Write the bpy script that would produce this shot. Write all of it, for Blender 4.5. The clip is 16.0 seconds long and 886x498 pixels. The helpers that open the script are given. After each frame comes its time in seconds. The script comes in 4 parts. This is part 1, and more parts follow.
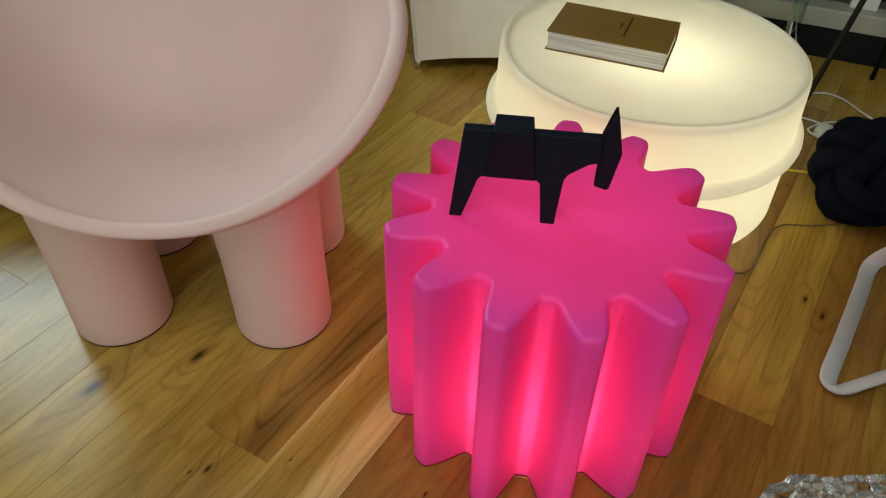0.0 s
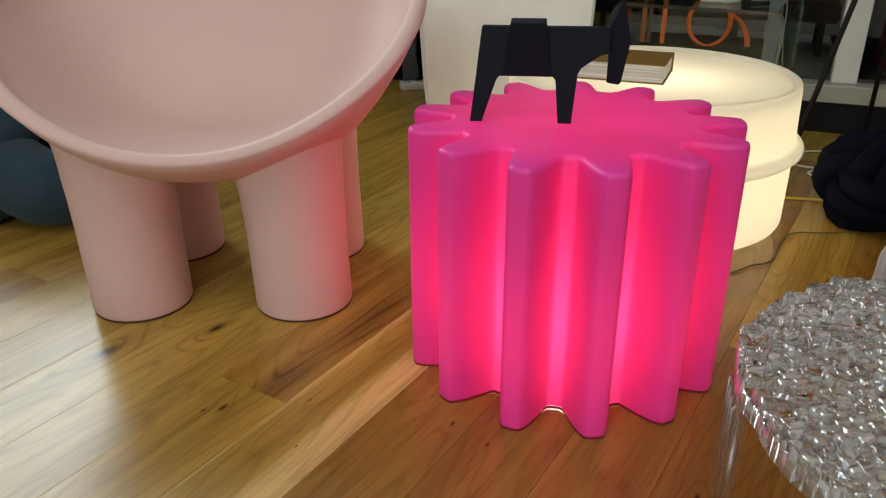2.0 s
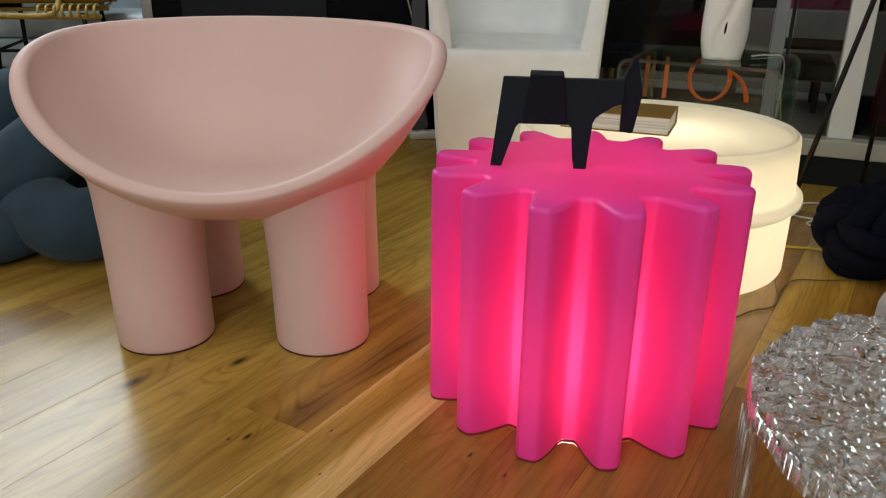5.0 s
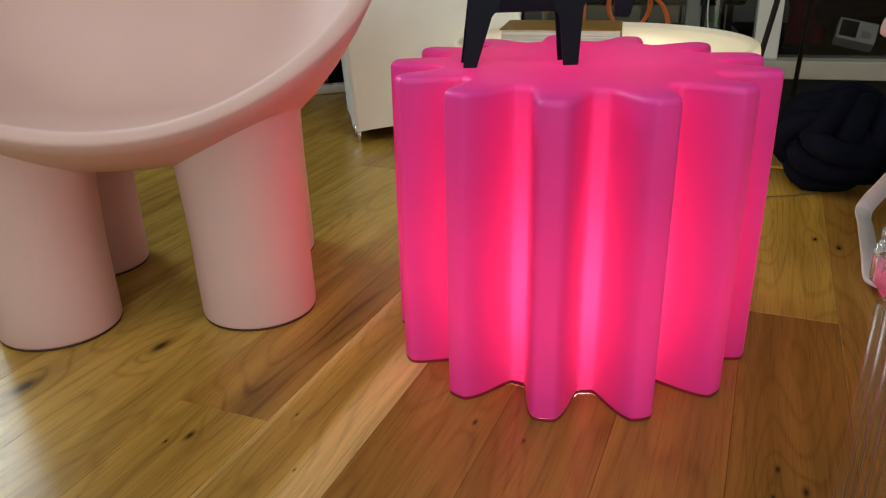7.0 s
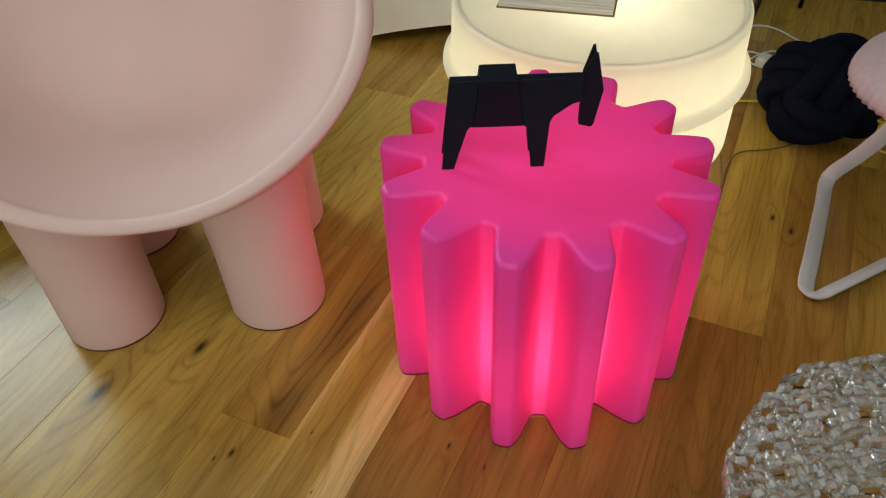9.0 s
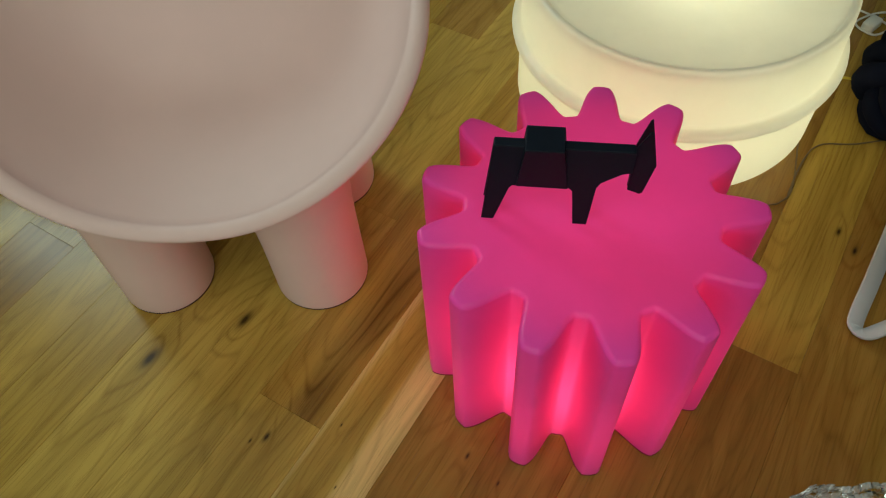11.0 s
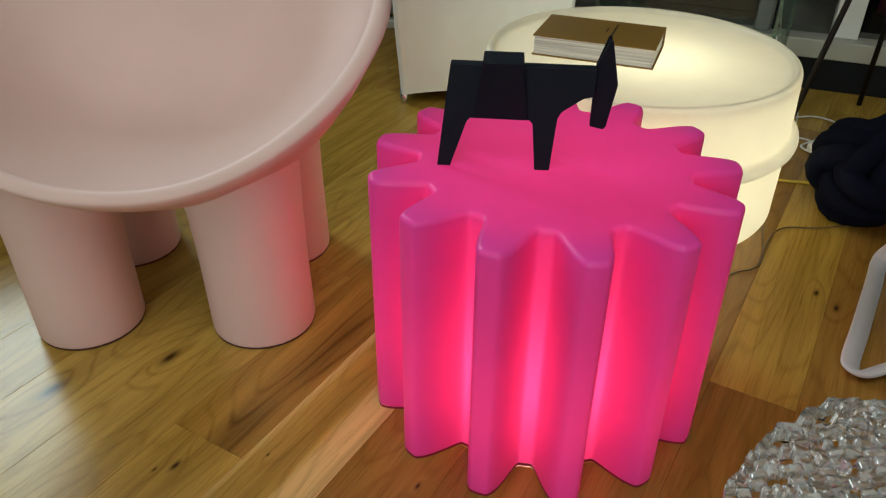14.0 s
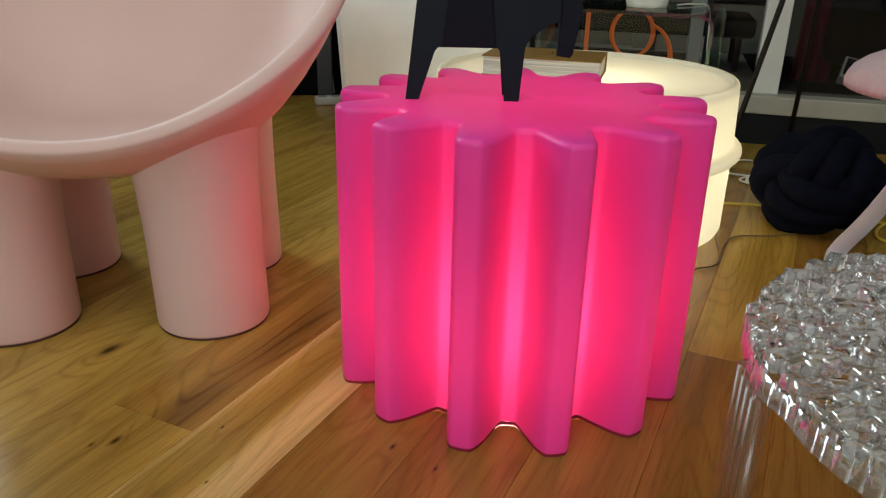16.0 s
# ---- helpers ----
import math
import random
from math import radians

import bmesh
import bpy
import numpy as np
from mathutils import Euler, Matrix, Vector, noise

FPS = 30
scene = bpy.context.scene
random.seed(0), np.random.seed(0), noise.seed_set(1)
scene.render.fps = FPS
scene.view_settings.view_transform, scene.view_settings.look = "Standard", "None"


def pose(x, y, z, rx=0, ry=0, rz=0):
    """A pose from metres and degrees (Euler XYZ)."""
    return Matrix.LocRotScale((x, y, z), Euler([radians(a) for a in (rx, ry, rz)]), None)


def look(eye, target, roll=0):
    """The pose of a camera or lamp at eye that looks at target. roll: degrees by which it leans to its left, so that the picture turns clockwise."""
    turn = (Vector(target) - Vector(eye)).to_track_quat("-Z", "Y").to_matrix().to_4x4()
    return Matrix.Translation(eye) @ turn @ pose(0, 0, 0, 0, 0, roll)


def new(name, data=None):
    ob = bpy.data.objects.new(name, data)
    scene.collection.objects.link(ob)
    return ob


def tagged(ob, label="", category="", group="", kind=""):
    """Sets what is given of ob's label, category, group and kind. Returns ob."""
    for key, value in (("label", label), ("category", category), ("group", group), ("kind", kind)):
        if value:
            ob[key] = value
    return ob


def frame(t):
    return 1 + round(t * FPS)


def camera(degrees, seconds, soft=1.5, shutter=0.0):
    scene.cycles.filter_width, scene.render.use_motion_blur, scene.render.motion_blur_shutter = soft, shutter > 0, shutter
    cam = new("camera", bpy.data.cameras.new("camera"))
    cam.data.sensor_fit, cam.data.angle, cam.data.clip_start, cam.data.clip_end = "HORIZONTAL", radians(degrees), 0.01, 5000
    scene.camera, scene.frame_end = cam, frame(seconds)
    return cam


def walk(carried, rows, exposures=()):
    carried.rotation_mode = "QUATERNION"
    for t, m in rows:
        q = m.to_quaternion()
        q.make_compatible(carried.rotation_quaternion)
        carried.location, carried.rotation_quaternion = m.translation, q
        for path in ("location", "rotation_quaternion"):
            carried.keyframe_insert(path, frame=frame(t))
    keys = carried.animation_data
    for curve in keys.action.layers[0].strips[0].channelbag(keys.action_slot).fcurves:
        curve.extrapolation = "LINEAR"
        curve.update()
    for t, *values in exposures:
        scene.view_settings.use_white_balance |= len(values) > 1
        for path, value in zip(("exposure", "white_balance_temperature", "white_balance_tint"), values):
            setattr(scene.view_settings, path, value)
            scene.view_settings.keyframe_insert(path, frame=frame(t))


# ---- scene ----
cam = camera(59.1, 16.0, 1.2)
METRES, EYE, TILT, LEAN, TURN = 3.62, 1.174, -41.0, -1.13, 0.0
EXPOSURES = [(0.0, -0.26, 6500, -3), (1.5, -0.17, 6600, 4), (3.5, -0.11, 6850, 8), (6.0, -0.15, 6700, 7), (8.0, -0.09, 6700, 5), (9.0, -0.17, 6550, 0), (11.5, -0.42, 6520, -14), (12.5, -0.42, 6480, -14), (13.0, -0.3, 6330, -12), (13.5, -0.24, 6400, -8), (14.5, -0.20, 6550, 1), (16.0, -0.14, 6600, 2)]
ROWS = [
    (0.0, 0.0, 0.0, 0.0, 0.0, 0.0, -0.0),
    (0.5, -0.0059, 0.0046, -0.0467, -0.42, 5.12, 0.61),
    (1.0, -0.006, 0.023, -0.0885, -0.46, 9.87, 1.01),
    (1.5, -0.0076, 0.0368, -0.1201, -0.13, 13.61, 1.21),
    (2.0, -0.0083, 0.0139, -0.1355, 0.75, 16.13, 1.15),
    (2.5, -0.0043, -0.0147, -0.1516, 1.8, 17.42, 0.88),
    (3.0, -0.0003, -0.0313, -0.16, 2.81, 18.05, 0.5),
    (3.5, 0.0037, -0.0435, -0.1646, 3.41, 18.57, -0.04),
    (6.0, -0.0405, 0.0424, -0.1345, -3.36, 19.96, 3.55),
    (6.5, -0.0477, 0.0579, -0.1354, -4.92, 18.57, 6.26),
    (7.0, -0.0539, 0.0721, -0.1391, -5.88, 17.74, 8.08),
    (7.5, -0.0505, 0.0809, -0.144, -6.38, 17.19, 9.2),
    (8.0, -0.0422, 0.0651, -0.122, -6.4, 16.52, 9.65),
    (8.5, -0.0356, 0.03, -0.0719, -5.66, 11.09, 8.66),
    (9.0, -0.025, -0.0079, -0.0115, -4.16, -1.38, 7.3),
    (11.5, 0.0001, 0.0184, 0.0917, 2.25, -13.53, 1.96),
    (12.0, -0.0007, 0.0353, 0.0904, 1.87, -11.29, 1.28),
    (12.5, -0.0016, 0.0256, 0.0696, 1.63, -8.62, 0.66),
    (13.0, -0.0026, -0.0031, 0.0315, 1.05, -4.1, 0.07),
    (13.5, -0.0015, -0.0003, -0.0163, 0.32, 1.88, 0.17),
    (14.0, 0.0002, 0.0274, -0.0618, -0.54, 7.98, 1.32),
    (14.5, 0.0, 0.0681, -0.0914, -1.89, 13.67, 2.73),
    (15.0, -0.0073, 0.0991, -0.1116, -3.7, 18.58, 3.87),
    (15.5, -0.0146, 0.1032, -0.1344, -4.72, 19.9, 4.31),
    (16.0, -0.0173, 0.0608, -0.1381, -4.96, 18.51, 4.15),
]
walk(cam, [(t, pose(0, 0, EYE, TILT, LEAN, TURN) @ pose(METRES * x, METRES * y, METRES * z, 90 + pitch, roll, yaw)) for t, x, y, z, yaw, pitch, roll in ROWS], EXPOSURES)

# ---- light ----
world = bpy.data.worlds.new("world")
scene.world = world
world.use_nodes = True
bg = world.node_tree.nodes["Background"]
bg.inputs["Color"].default_value = (0.62, 0.78, 1.0, 1)
bg.inputs["Strength"].default_value = 0.02


def area_lamp(name, m, sx, sy, watts, colour):
    d = bpy.data.lights.new(name, "AREA")
    d.shape, d.size, d.size_y, d.energy, d.color = "RECTANGLE", sx, sy, watts, colour
    ob = new(name, d)
    ob.matrix_world = m
    return ob


def bulb(name, at, watts, colour, radius):
    d = bpy.data.lights.new(name, "POINT")
    d.energy, d.color, d.shadow_soft_size = watts, colour, radius
    ob = new(name, d)
    ob.location = at
    return ob


GX, GY, GH = 0.1945, 0.952, 0.43      # the glowing gear
DX, DY = 0.505, 1.680     # the glowing drum
area_lamp("daylight_side", look((-2.66, 4.08, 2.74), (0.0, 2.9, 1.7)), 1.7, 1.6, 98, (0.78, 0.91, 1.0))
area_lamp("daylight_front", look((-1.6, -3.9, 2.38), (-0.4, 1.0, 0.5)), 3.0, 1.0, 86, (0.86, 0.93, 1.0))
# unseen overhead lamp, added as fill for the chair and floor
area_lamp("overhead_fill", look((-0.5, -0.6, 3.65), (-0.5, -0.6, 0.0)), 3.4, 2.2, 45, (1.0, 0.97, 0.94))
bulb("gear_lamp", (GX, GY, 0.155), 4.1, (1.0, 0.52, 0.50), 0.04)
bulb("drum_lamp", (DX + 0.03, DY - 0.02, 0.135), 6.1, (1.0, 0.925, 0.74), 0.06)

# ---- materials ----


def material(name):
    m = bpy.data.materials.new(name)
    m.use_nodes = True
    nt = m.node_tree
    return m, nt, nt.nodes["Principled BSDF"]


def node(nt, kind, **sets):
    n = nt.nodes.new(kind)
    for k, v in sets.items():
        if k in n.inputs:
            n.inputs[k].default_value = v
    return n


def noise_node(nt, scale, detail=3.0, rough=0.5, vector=None):
    n = nt.nodes.new("ShaderNodeTexNoise")
    n.inputs["Scale"].default_value, n.inputs["Detail"].default_value, n.inputs["Roughness"].default_value = scale, detail, rough
    if vector is not None:
        nt.links.new(vector, n.inputs["Vector"])
    return n.outputs["Fac"]


def ramp(nt, fac, stops):
    r = nt.nodes.new("ShaderNodeValToRGB")
    el = r.color_ramp.elements
    while len(el) < len(stops):
        el.new(0.5)
    for e, (p, c) in zip(el, stops):
        e.position, e.color = p, (*c, 1) if len(c) == 3 else c
    nt.links.new(fac, r.inputs["Fac"])
    return r.outputs["Color"]


def maths(nt, op, a, b=None, c=None):
    n = nt.nodes.new("ShaderNodeMath")
    n.operation = op
    for i, v in enumerate((a, b, c)):
        if v is None:
            continue
        if isinstance(v, (int, float)):
            n.inputs[i].default_value = v
        else:
            nt.links.new(v, n.inputs[i])
    return n.outputs[0]


def mix(nt, fac, a, b, how="MIX"):
    n = nt.nodes.new("ShaderNodeMix")
    n.data_type, n.blend_type = "RGBA", how
    for sock, v in ((n.inputs[0], fac), (n.inputs[6], a), (n.inputs[7], b)):
        if isinstance(v, (int, float)):
            sock.default_value = v
        elif isinstance(v, tuple):
            sock.default_value = (*v, 1)
        else:
            nt.links.new(v, sock)
    return n.outputs[2]


def bump(nt, height, strength, distance, bsdf):
    b = node(nt, "ShaderNodeBump")
    b.inputs["Strength"].default_value, b.inputs["Distance"].default_value = strength, distance
    nt.links.new(height, b.inputs["Height"])
    nt.links.new(b.outputs["Normal"], bsdf.inputs["Normal"])


def plain(name, colour, rough=0.5, metal=0.0, vary=0.12, scale=9.0, grain=0.0, grain_scale=400.0, coat=0.0, spec=0.5):
    """Paint, plastic, cloth or metal with a soft unevenness and a fine relief."""
    m, nt, b = material(name)
    co = node(nt, "ShaderNodeTexCoord").outputs["Object"]
    fac = noise_node(nt, scale, 4.0, 0.55, co)
    dark = tuple(c * (1 - vary) for c in colour)
    light = tuple(min(1, c * (1 + vary)) for c in colour)
    nt.links.new(ramp(nt, fac, [(0.3, dark), (0.7, light)]), b.inputs["Base Color"])
    b.inputs["Roughness"].default_value, b.inputs["Metallic"].default_value = rough, metal
    b.inputs["Coat Weight"].default_value = coat
    b.inputs["Specular IOR Level"].default_value = spec
    if grain:
        bump(nt, noise_node(nt, grain_scale, 2.0, 0.5, co), grain, 0.002, b)
    return m


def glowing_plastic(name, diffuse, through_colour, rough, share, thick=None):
    """Moulded polyethylene that lets the light of its own lamp through; thick paints the glow's fall-off into the
    translucency.
    """
    m, nt, b = material(name)
    co = node(nt, "ShaderNodeTexCoord").outputs["Object"]
    fac = noise_node(nt, 14.0, 4.0, 0.6, co)
    nt.links.new(ramp(nt, fac, [(0.3, tuple(c * 0.93 for c in diffuse)), (0.7, diffuse)]), b.inputs["Base Color"])
    b.inputs["Roughness"].default_value = rough
    b.inputs["Specular IOR Level"].default_value = 0.35
    bump(nt, noise_node(nt, 260.0, 2.0, 0.5, co), 0.12, 0.002, b)
    t = node(nt, "ShaderNodeBsdfTranslucent")
    t.inputs["Color"].default_value = (*through_colour, 1)
    mx = node(nt, "ShaderNodeMixShader")
    mx.inputs[0].default_value = share
    if thick:                             # glow fall-off by place: inner radius, outer radius, share at the outer corners, share of the lid, lid level, share left of a wall at the lid, share left at the foot
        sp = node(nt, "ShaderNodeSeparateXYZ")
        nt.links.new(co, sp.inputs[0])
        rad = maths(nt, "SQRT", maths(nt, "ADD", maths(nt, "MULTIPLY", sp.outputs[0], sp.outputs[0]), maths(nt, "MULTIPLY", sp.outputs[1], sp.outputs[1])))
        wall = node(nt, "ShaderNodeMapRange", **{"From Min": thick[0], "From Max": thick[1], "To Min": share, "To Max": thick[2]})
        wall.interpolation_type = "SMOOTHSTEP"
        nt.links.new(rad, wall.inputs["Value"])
        # lamp fall-off by height, painted in: dimmer lid, upper wall and foot
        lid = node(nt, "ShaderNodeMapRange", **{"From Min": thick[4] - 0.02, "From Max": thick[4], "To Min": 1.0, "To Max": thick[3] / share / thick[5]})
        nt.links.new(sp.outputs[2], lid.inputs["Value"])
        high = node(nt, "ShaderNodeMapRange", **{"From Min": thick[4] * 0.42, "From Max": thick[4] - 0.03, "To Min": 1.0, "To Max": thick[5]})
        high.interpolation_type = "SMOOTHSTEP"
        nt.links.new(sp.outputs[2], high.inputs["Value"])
        glow_share = maths(nt, "MULTIPLY", maths(nt, "MULTIPLY", wall.outputs[0], lid.outputs[0]), high.outputs[0])
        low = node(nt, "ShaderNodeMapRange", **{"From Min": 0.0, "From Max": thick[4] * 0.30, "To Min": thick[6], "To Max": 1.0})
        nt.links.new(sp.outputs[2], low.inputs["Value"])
        nt.links.new(maths(nt, "MULTIPLY", glow_share, low.outputs[0]), mx.inputs[0])
    nt.links.new(b.outputs[0], mx.inputs[1])
    nt.links.new(t.outputs[0], mx.inputs[2])
    nt.links.new(mx.outputs[0], nt.nodes["Material Output"].inputs["Surface"])
    return m


def glass_material(name, colour, rough=0.0, ior=1.45):
    m, nt, b = material(name)
    b.inputs["Base Color"].default_value = (*colour, 1)
    b.inputs["Transmission Weight"].default_value, b.inputs["Roughness"].default_value, b.inputs["IOR"].default_value = 1.0, rough, ior
    return m


PLANK_TURN, PLANK_W, PLANK_O = 58.3, 0.1455, -0.224
KNOTS = ((-0.637, 0.937, 1.15), (-0.458, 1.020, 0.92), (-0.381, 0.766, 0.48), (0.806, 1.203, 0.5), (0.824, 1.151, 0.5), (0.331, 0.555, 0.30), (0.298, 0.510, 0.25), (-0.007, 0.721, 0.30), (0.046, 0.669, 0.22),
         (-0.242, 0.786, 0.16), (-0.245, 0.668, 0.14), (-0.411, 0.759, 0.2), (0.340, 0.511, 0.42))
HEARTWOOD = ((0.555, 0.700, 0.075, 0.030), (0.80, 0.690, 0.13, 0.035))      # along, across, half lengths


def oak():
    m, nt, b = material("oiled_oak")
    pos = node(nt, "ShaderNodeNewGeometry").outputs["Position"]
    mp = node(nt, "ShaderNodeMapping")
    mp.inputs["Rotation"].default_value = (0, 0, -radians(PLANK_TURN))
    nt.links.new(pos, mp.inputs["Vector"])
    rnd = node(nt, "ShaderNodeObjectInfo").outputs["Random"]
    sep = node(nt, "ShaderNodeSeparateXYZ")
    nt.links.new(mp.outputs["Vector"], sep.inputs[0])
    along, across = sep.outputs[0], sep.outputs[1]
    # knots push the grain aside and darken it
    th = radians(PLANK_TURN)
    swirl, dark = None, None
    for kx, ky, size in KNOTS:
        ku, kv = kx * math.cos(th) + ky * math.sin(th), -kx * math.sin(th) + ky * math.cos(th)
        du = maths(nt, "MULTIPLY", maths(nt, "SUBTRACT", along, ku), 1 / (0.034 * size))
        dv = maths(nt, "MULTIPLY", maths(nt, "SUBTRACT", across, kv), 1 / (0.014 * size))
        d2 = maths(nt, "ADD", maths(nt, "MULTIPLY", du, du), maths(nt, "MULTIPLY", dv, dv))
        core = maths(nt, "EXPONENT", maths(nt, "MULTIPLY", d2, -2.0))
        wide = maths(nt, "MULTIPLY", maths(nt, "EXPONENT", maths(nt, "MULTIPLY", d2, -0.10)), 0.9 * size)
        dark = core if dark is None else maths(nt, "ADD", dark, core)
        swirl = wide if swirl is None else maths(nt, "ADD", swirl, wide)
    shift = maths(nt, "MULTIPLY", rnd, 37.0)
    comb = node(nt, "ShaderNodeCombineXYZ")
    nt.links.new(maths(nt, "MULTIPLY", along, 0.85), comb.inputs[0])
    nt.links.new(maths(nt, "MULTIPLY", across, 5.0), comb.inputs[1])
    nt.links.new(shift, comb.inputs[2])
    slow = noise_node(nt, 1.5, 1.4, 0.4, comb.outputs[0])
    rings = maths(nt, "ADD", maths(nt, "MULTIPLY", slow, 7.5), swirl)
    rings = maths(nt, "FRACT", maths(nt, "MULTIPLY", rings, 2.2))
    rings = maths(nt, "ABSOLUTE", maths(nt, "SUBTRACT", rings, 0.5))
    comb2 = node(nt, "ShaderNodeCombineXYZ")
    nt.links.new(maths(nt, "MULTIPLY", along, 9.0), comb2.inputs[0])
    nt.links.new(maths(nt, "MULTIPLY", maths(nt, "ADD", across, maths(nt, "MULTIPLY", slow, 0.05)), 330.0), comb2.inputs[1])
    nt.links.new(shift, comb2.inputs[2])
    fine = noise_node(nt, 1.0, 5.0, 0.7, comb2.outputs[0])
    comb3 = node(nt, "ShaderNodeCombineXYZ")
    nt.links.new(maths(nt, "MULTIPLY", along, 1.3), comb3.inputs[0])
    nt.links.new(maths(nt, "MULTIPLY", maths(nt, "ADD", across, maths(nt, "MULTIPLY", slow, 0.08)), 24.0), comb3.inputs[1])
    nt.links.new(shift, comb3.inputs[2])
    broad = noise_node(nt, 1.0, 3.0, 0.6, comb3.outputs[0])
    oc = node(nt, "ShaderNodeSeparateColor")
    nt.links.new(node(nt, "ShaderNodeObjectInfo").outputs["Color"], oc.inputs[0])
    # pale sapwood along both edges of the lightest planks
    off = maths(nt, "MULTIPLY", maths(nt, "SUBTRACT", maths(nt, "ADD", across, maths(nt, "MULTIPLY", slow, 0.03)), 0.618), 1 / 0.038)
    heart = maths(nt, "EXPONENT", maths(nt, "MULTIPLY", maths(nt, "POWER", maths(nt, "ABSOLUTE", off), 4.0), -1.0))
    lum = maths(nt, "SUBTRACT", oc.outputs[0], maths(nt, "MULTIPLY", maths(nt, "MULTIPLY", heart, maths(nt, "GREATER_THAN", oc.outputs[0], 0.93)), 0.30))
    tone = ramp(nt, lum, [(0.0, (0.245, 0.125, 0.024)), (0.3, (0.370, 0.205, 0.042)), (0.6, (0.44, 0.278, 0.052)), (0.85, (0.53, 0.358, 0.080)), (1.0, (0.74, 0.55, 0.22))])
    hearts = maths(nt, "MULTIPLY", swirl, 0.45)
    for ku, kv, lu, lv in HEARTWOOD:
        du = maths(nt, "MULTIPLY", maths(nt, "SUBTRACT", along, ku), 1 / lu)
        dv = maths(nt, "MULTIPLY", maths(nt, "SUBTRACT", across, kv), 1 / lv)
        d2 = maths(nt, "ADD", maths(nt, "POWER", maths(nt, "ABSOLUTE", du), 3.0), maths(nt, "POWER", maths(nt, "ABSOLUTE", dv), 3.0))
        m2 = maths(nt, "MULTIPLY", maths(nt, "EXPONENT", maths(nt, "MULTIPLY", d2, -1.0)), maths(nt, "GREATER_THAN", along, 0.515))
        m2 = maths(nt, "MULTIPLY", m2, maths(nt, "GREATER_THAN", across, 0.649))
        hearts = maths(nt, "ADD", hearts, m2)
        tone = mix(nt, maths(nt, "MULTIPLY", m2, 0.55), tone, mix(nt, fine, (0.07, 0.034, 0.010), (0.22, 0.115, 0.030)))
    tone = mix(nt, 0.8, tone, ramp(nt, broad, [(0.3, (0.66, 0.62, 0.55)), (0.68, (1.16, 1.17, 1.18))]), "MULTIPLY")
    tone = mix(nt, maths(nt, "MINIMUM", maths(nt, "ADD", maths(nt, "MULTIPLY", hearts, 0.55), 0.27), 0.85), tone, ramp(nt, rings, [(0.0, (0.42, 0.32, 0.22)), (0.20, (1, 1, 1))]), "MULTIPLY")
    tone = mix(nt, 0.38, tone, ramp(nt, fine, [(0.40, (0.50, 0.43, 0.34)), (0.48, (1, 1, 1))]), "MULTIPLY")
    tone = mix(nt, maths(nt, "MINIMUM", dark, 0.92), tone, (0.022, 0.010, 0.005))
    nt.links.new(tone, b.inputs["Base Color"])
    nt.links.new(ramp(nt, fine, [(0.3, (0.28, 0.28, 0.28)), (0.7, (0.19, 0.19, 0.19))]), b.inputs["Roughness"])
    b.inputs["Specular IOR Level"].default_value = 0.38
    bump(nt, maths(nt, "ADD", fine, maths(nt, "MULTIPLY", broad, 0.6)), 0.15, 0.0015, b)
    return m


OAK = oak()
PINK_CHAIR = plain("matt_blush_plastic", (0.752, 0.526, 0.486), 0.55, 0, 0.03, 5, 0.10, 500, spec=0.35)
# last tuple paints the glow dimmer at tooth tips, lid, upper wall and foot
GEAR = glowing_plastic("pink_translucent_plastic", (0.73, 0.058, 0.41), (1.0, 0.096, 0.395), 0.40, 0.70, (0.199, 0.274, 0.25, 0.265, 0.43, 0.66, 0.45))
# here the glow is painted dimmer at the ring and the lid
DRUM = glowing_plastic("cream_translucent_plastic", (0.78, 0.76, 0.68), (0.94, 0.92, 0.81), 0.3, 0.47, (0.361, 0.376, 0.30, 0.33, 0.338, 1.0, 1.0))
BLACK_STEEL = plain("black_powder_coat", (0.004, 0.0068, 0.014), 0.5, 0, 0.1, 30, 0.15, 900, spec=0.17)
LINEN = plain("off_white_cover_cloth", (0.84, 0.86, 0.85), 0.9, 0, 0.04, 8, 0.25, 700)
NAVY = plain("navy_jersey", (0.005, 0.006, 0.013), 0.95, 0, 0.2, 20, 0.4, 900, spec=0.05)
SLATE = plain("slate_blue_jersey", (0.035, 0.062, 0.086), 0.9, 0, 0.12, 14, 0.4, 900, spec=0.12)


def moulded_acrylic():
    """Clear acrylic chips; part of the light is thrown back by the many inner faces, more in some chips than in others."""
    m = glass_material("clear_moulded_acrylic", (0.97, 0.98, 0.99), 0.0, 1.49)
    nt = m.node_tree
    b, gl, mx = nt.nodes["Principled BSDF"], node(nt, "ShaderNodeBsdfGlossy"), node(nt, "ShaderNodeMixShader")
    flaws = node(nt, "ShaderNodeTexVoronoi", Scale=110.0)
    nt.links.new(node(nt, "ShaderNodeTexCoord").outputs["Object"], flaws.inputs["Vector"])
    pick = node(nt, "ShaderNodeSeparateColor")
    nt.links.new(flaws.outputs["Color"], pick.inputs[0])
    clear = node(nt, "ShaderNodeMapRange", **{"From Min": 0.35, "From Max": 1.0, "To Min": 0.90, "To Max": 0.56})
    nt.links.new(pick.outputs[0], clear.inputs["Value"])
    nt.links.new(clear.outputs[0], b.inputs["Transmission Weight"])
    gl.inputs["Color"].default_value = (0.90, 0.96, 1.0, 1)
    gl.inputs["Roughness"].default_value = 0.09
    mx.inputs[0].default_value = 0.28
    nt.links.new(b.outputs[0], mx.inputs[1])
    nt.links.new(gl.outputs[0], mx.inputs[2])
    nt.links.new(mx.outputs[0], nt.nodes["Material Output"].inputs["Surface"])
    return m


CRYSTAL = moulded_acrylic()
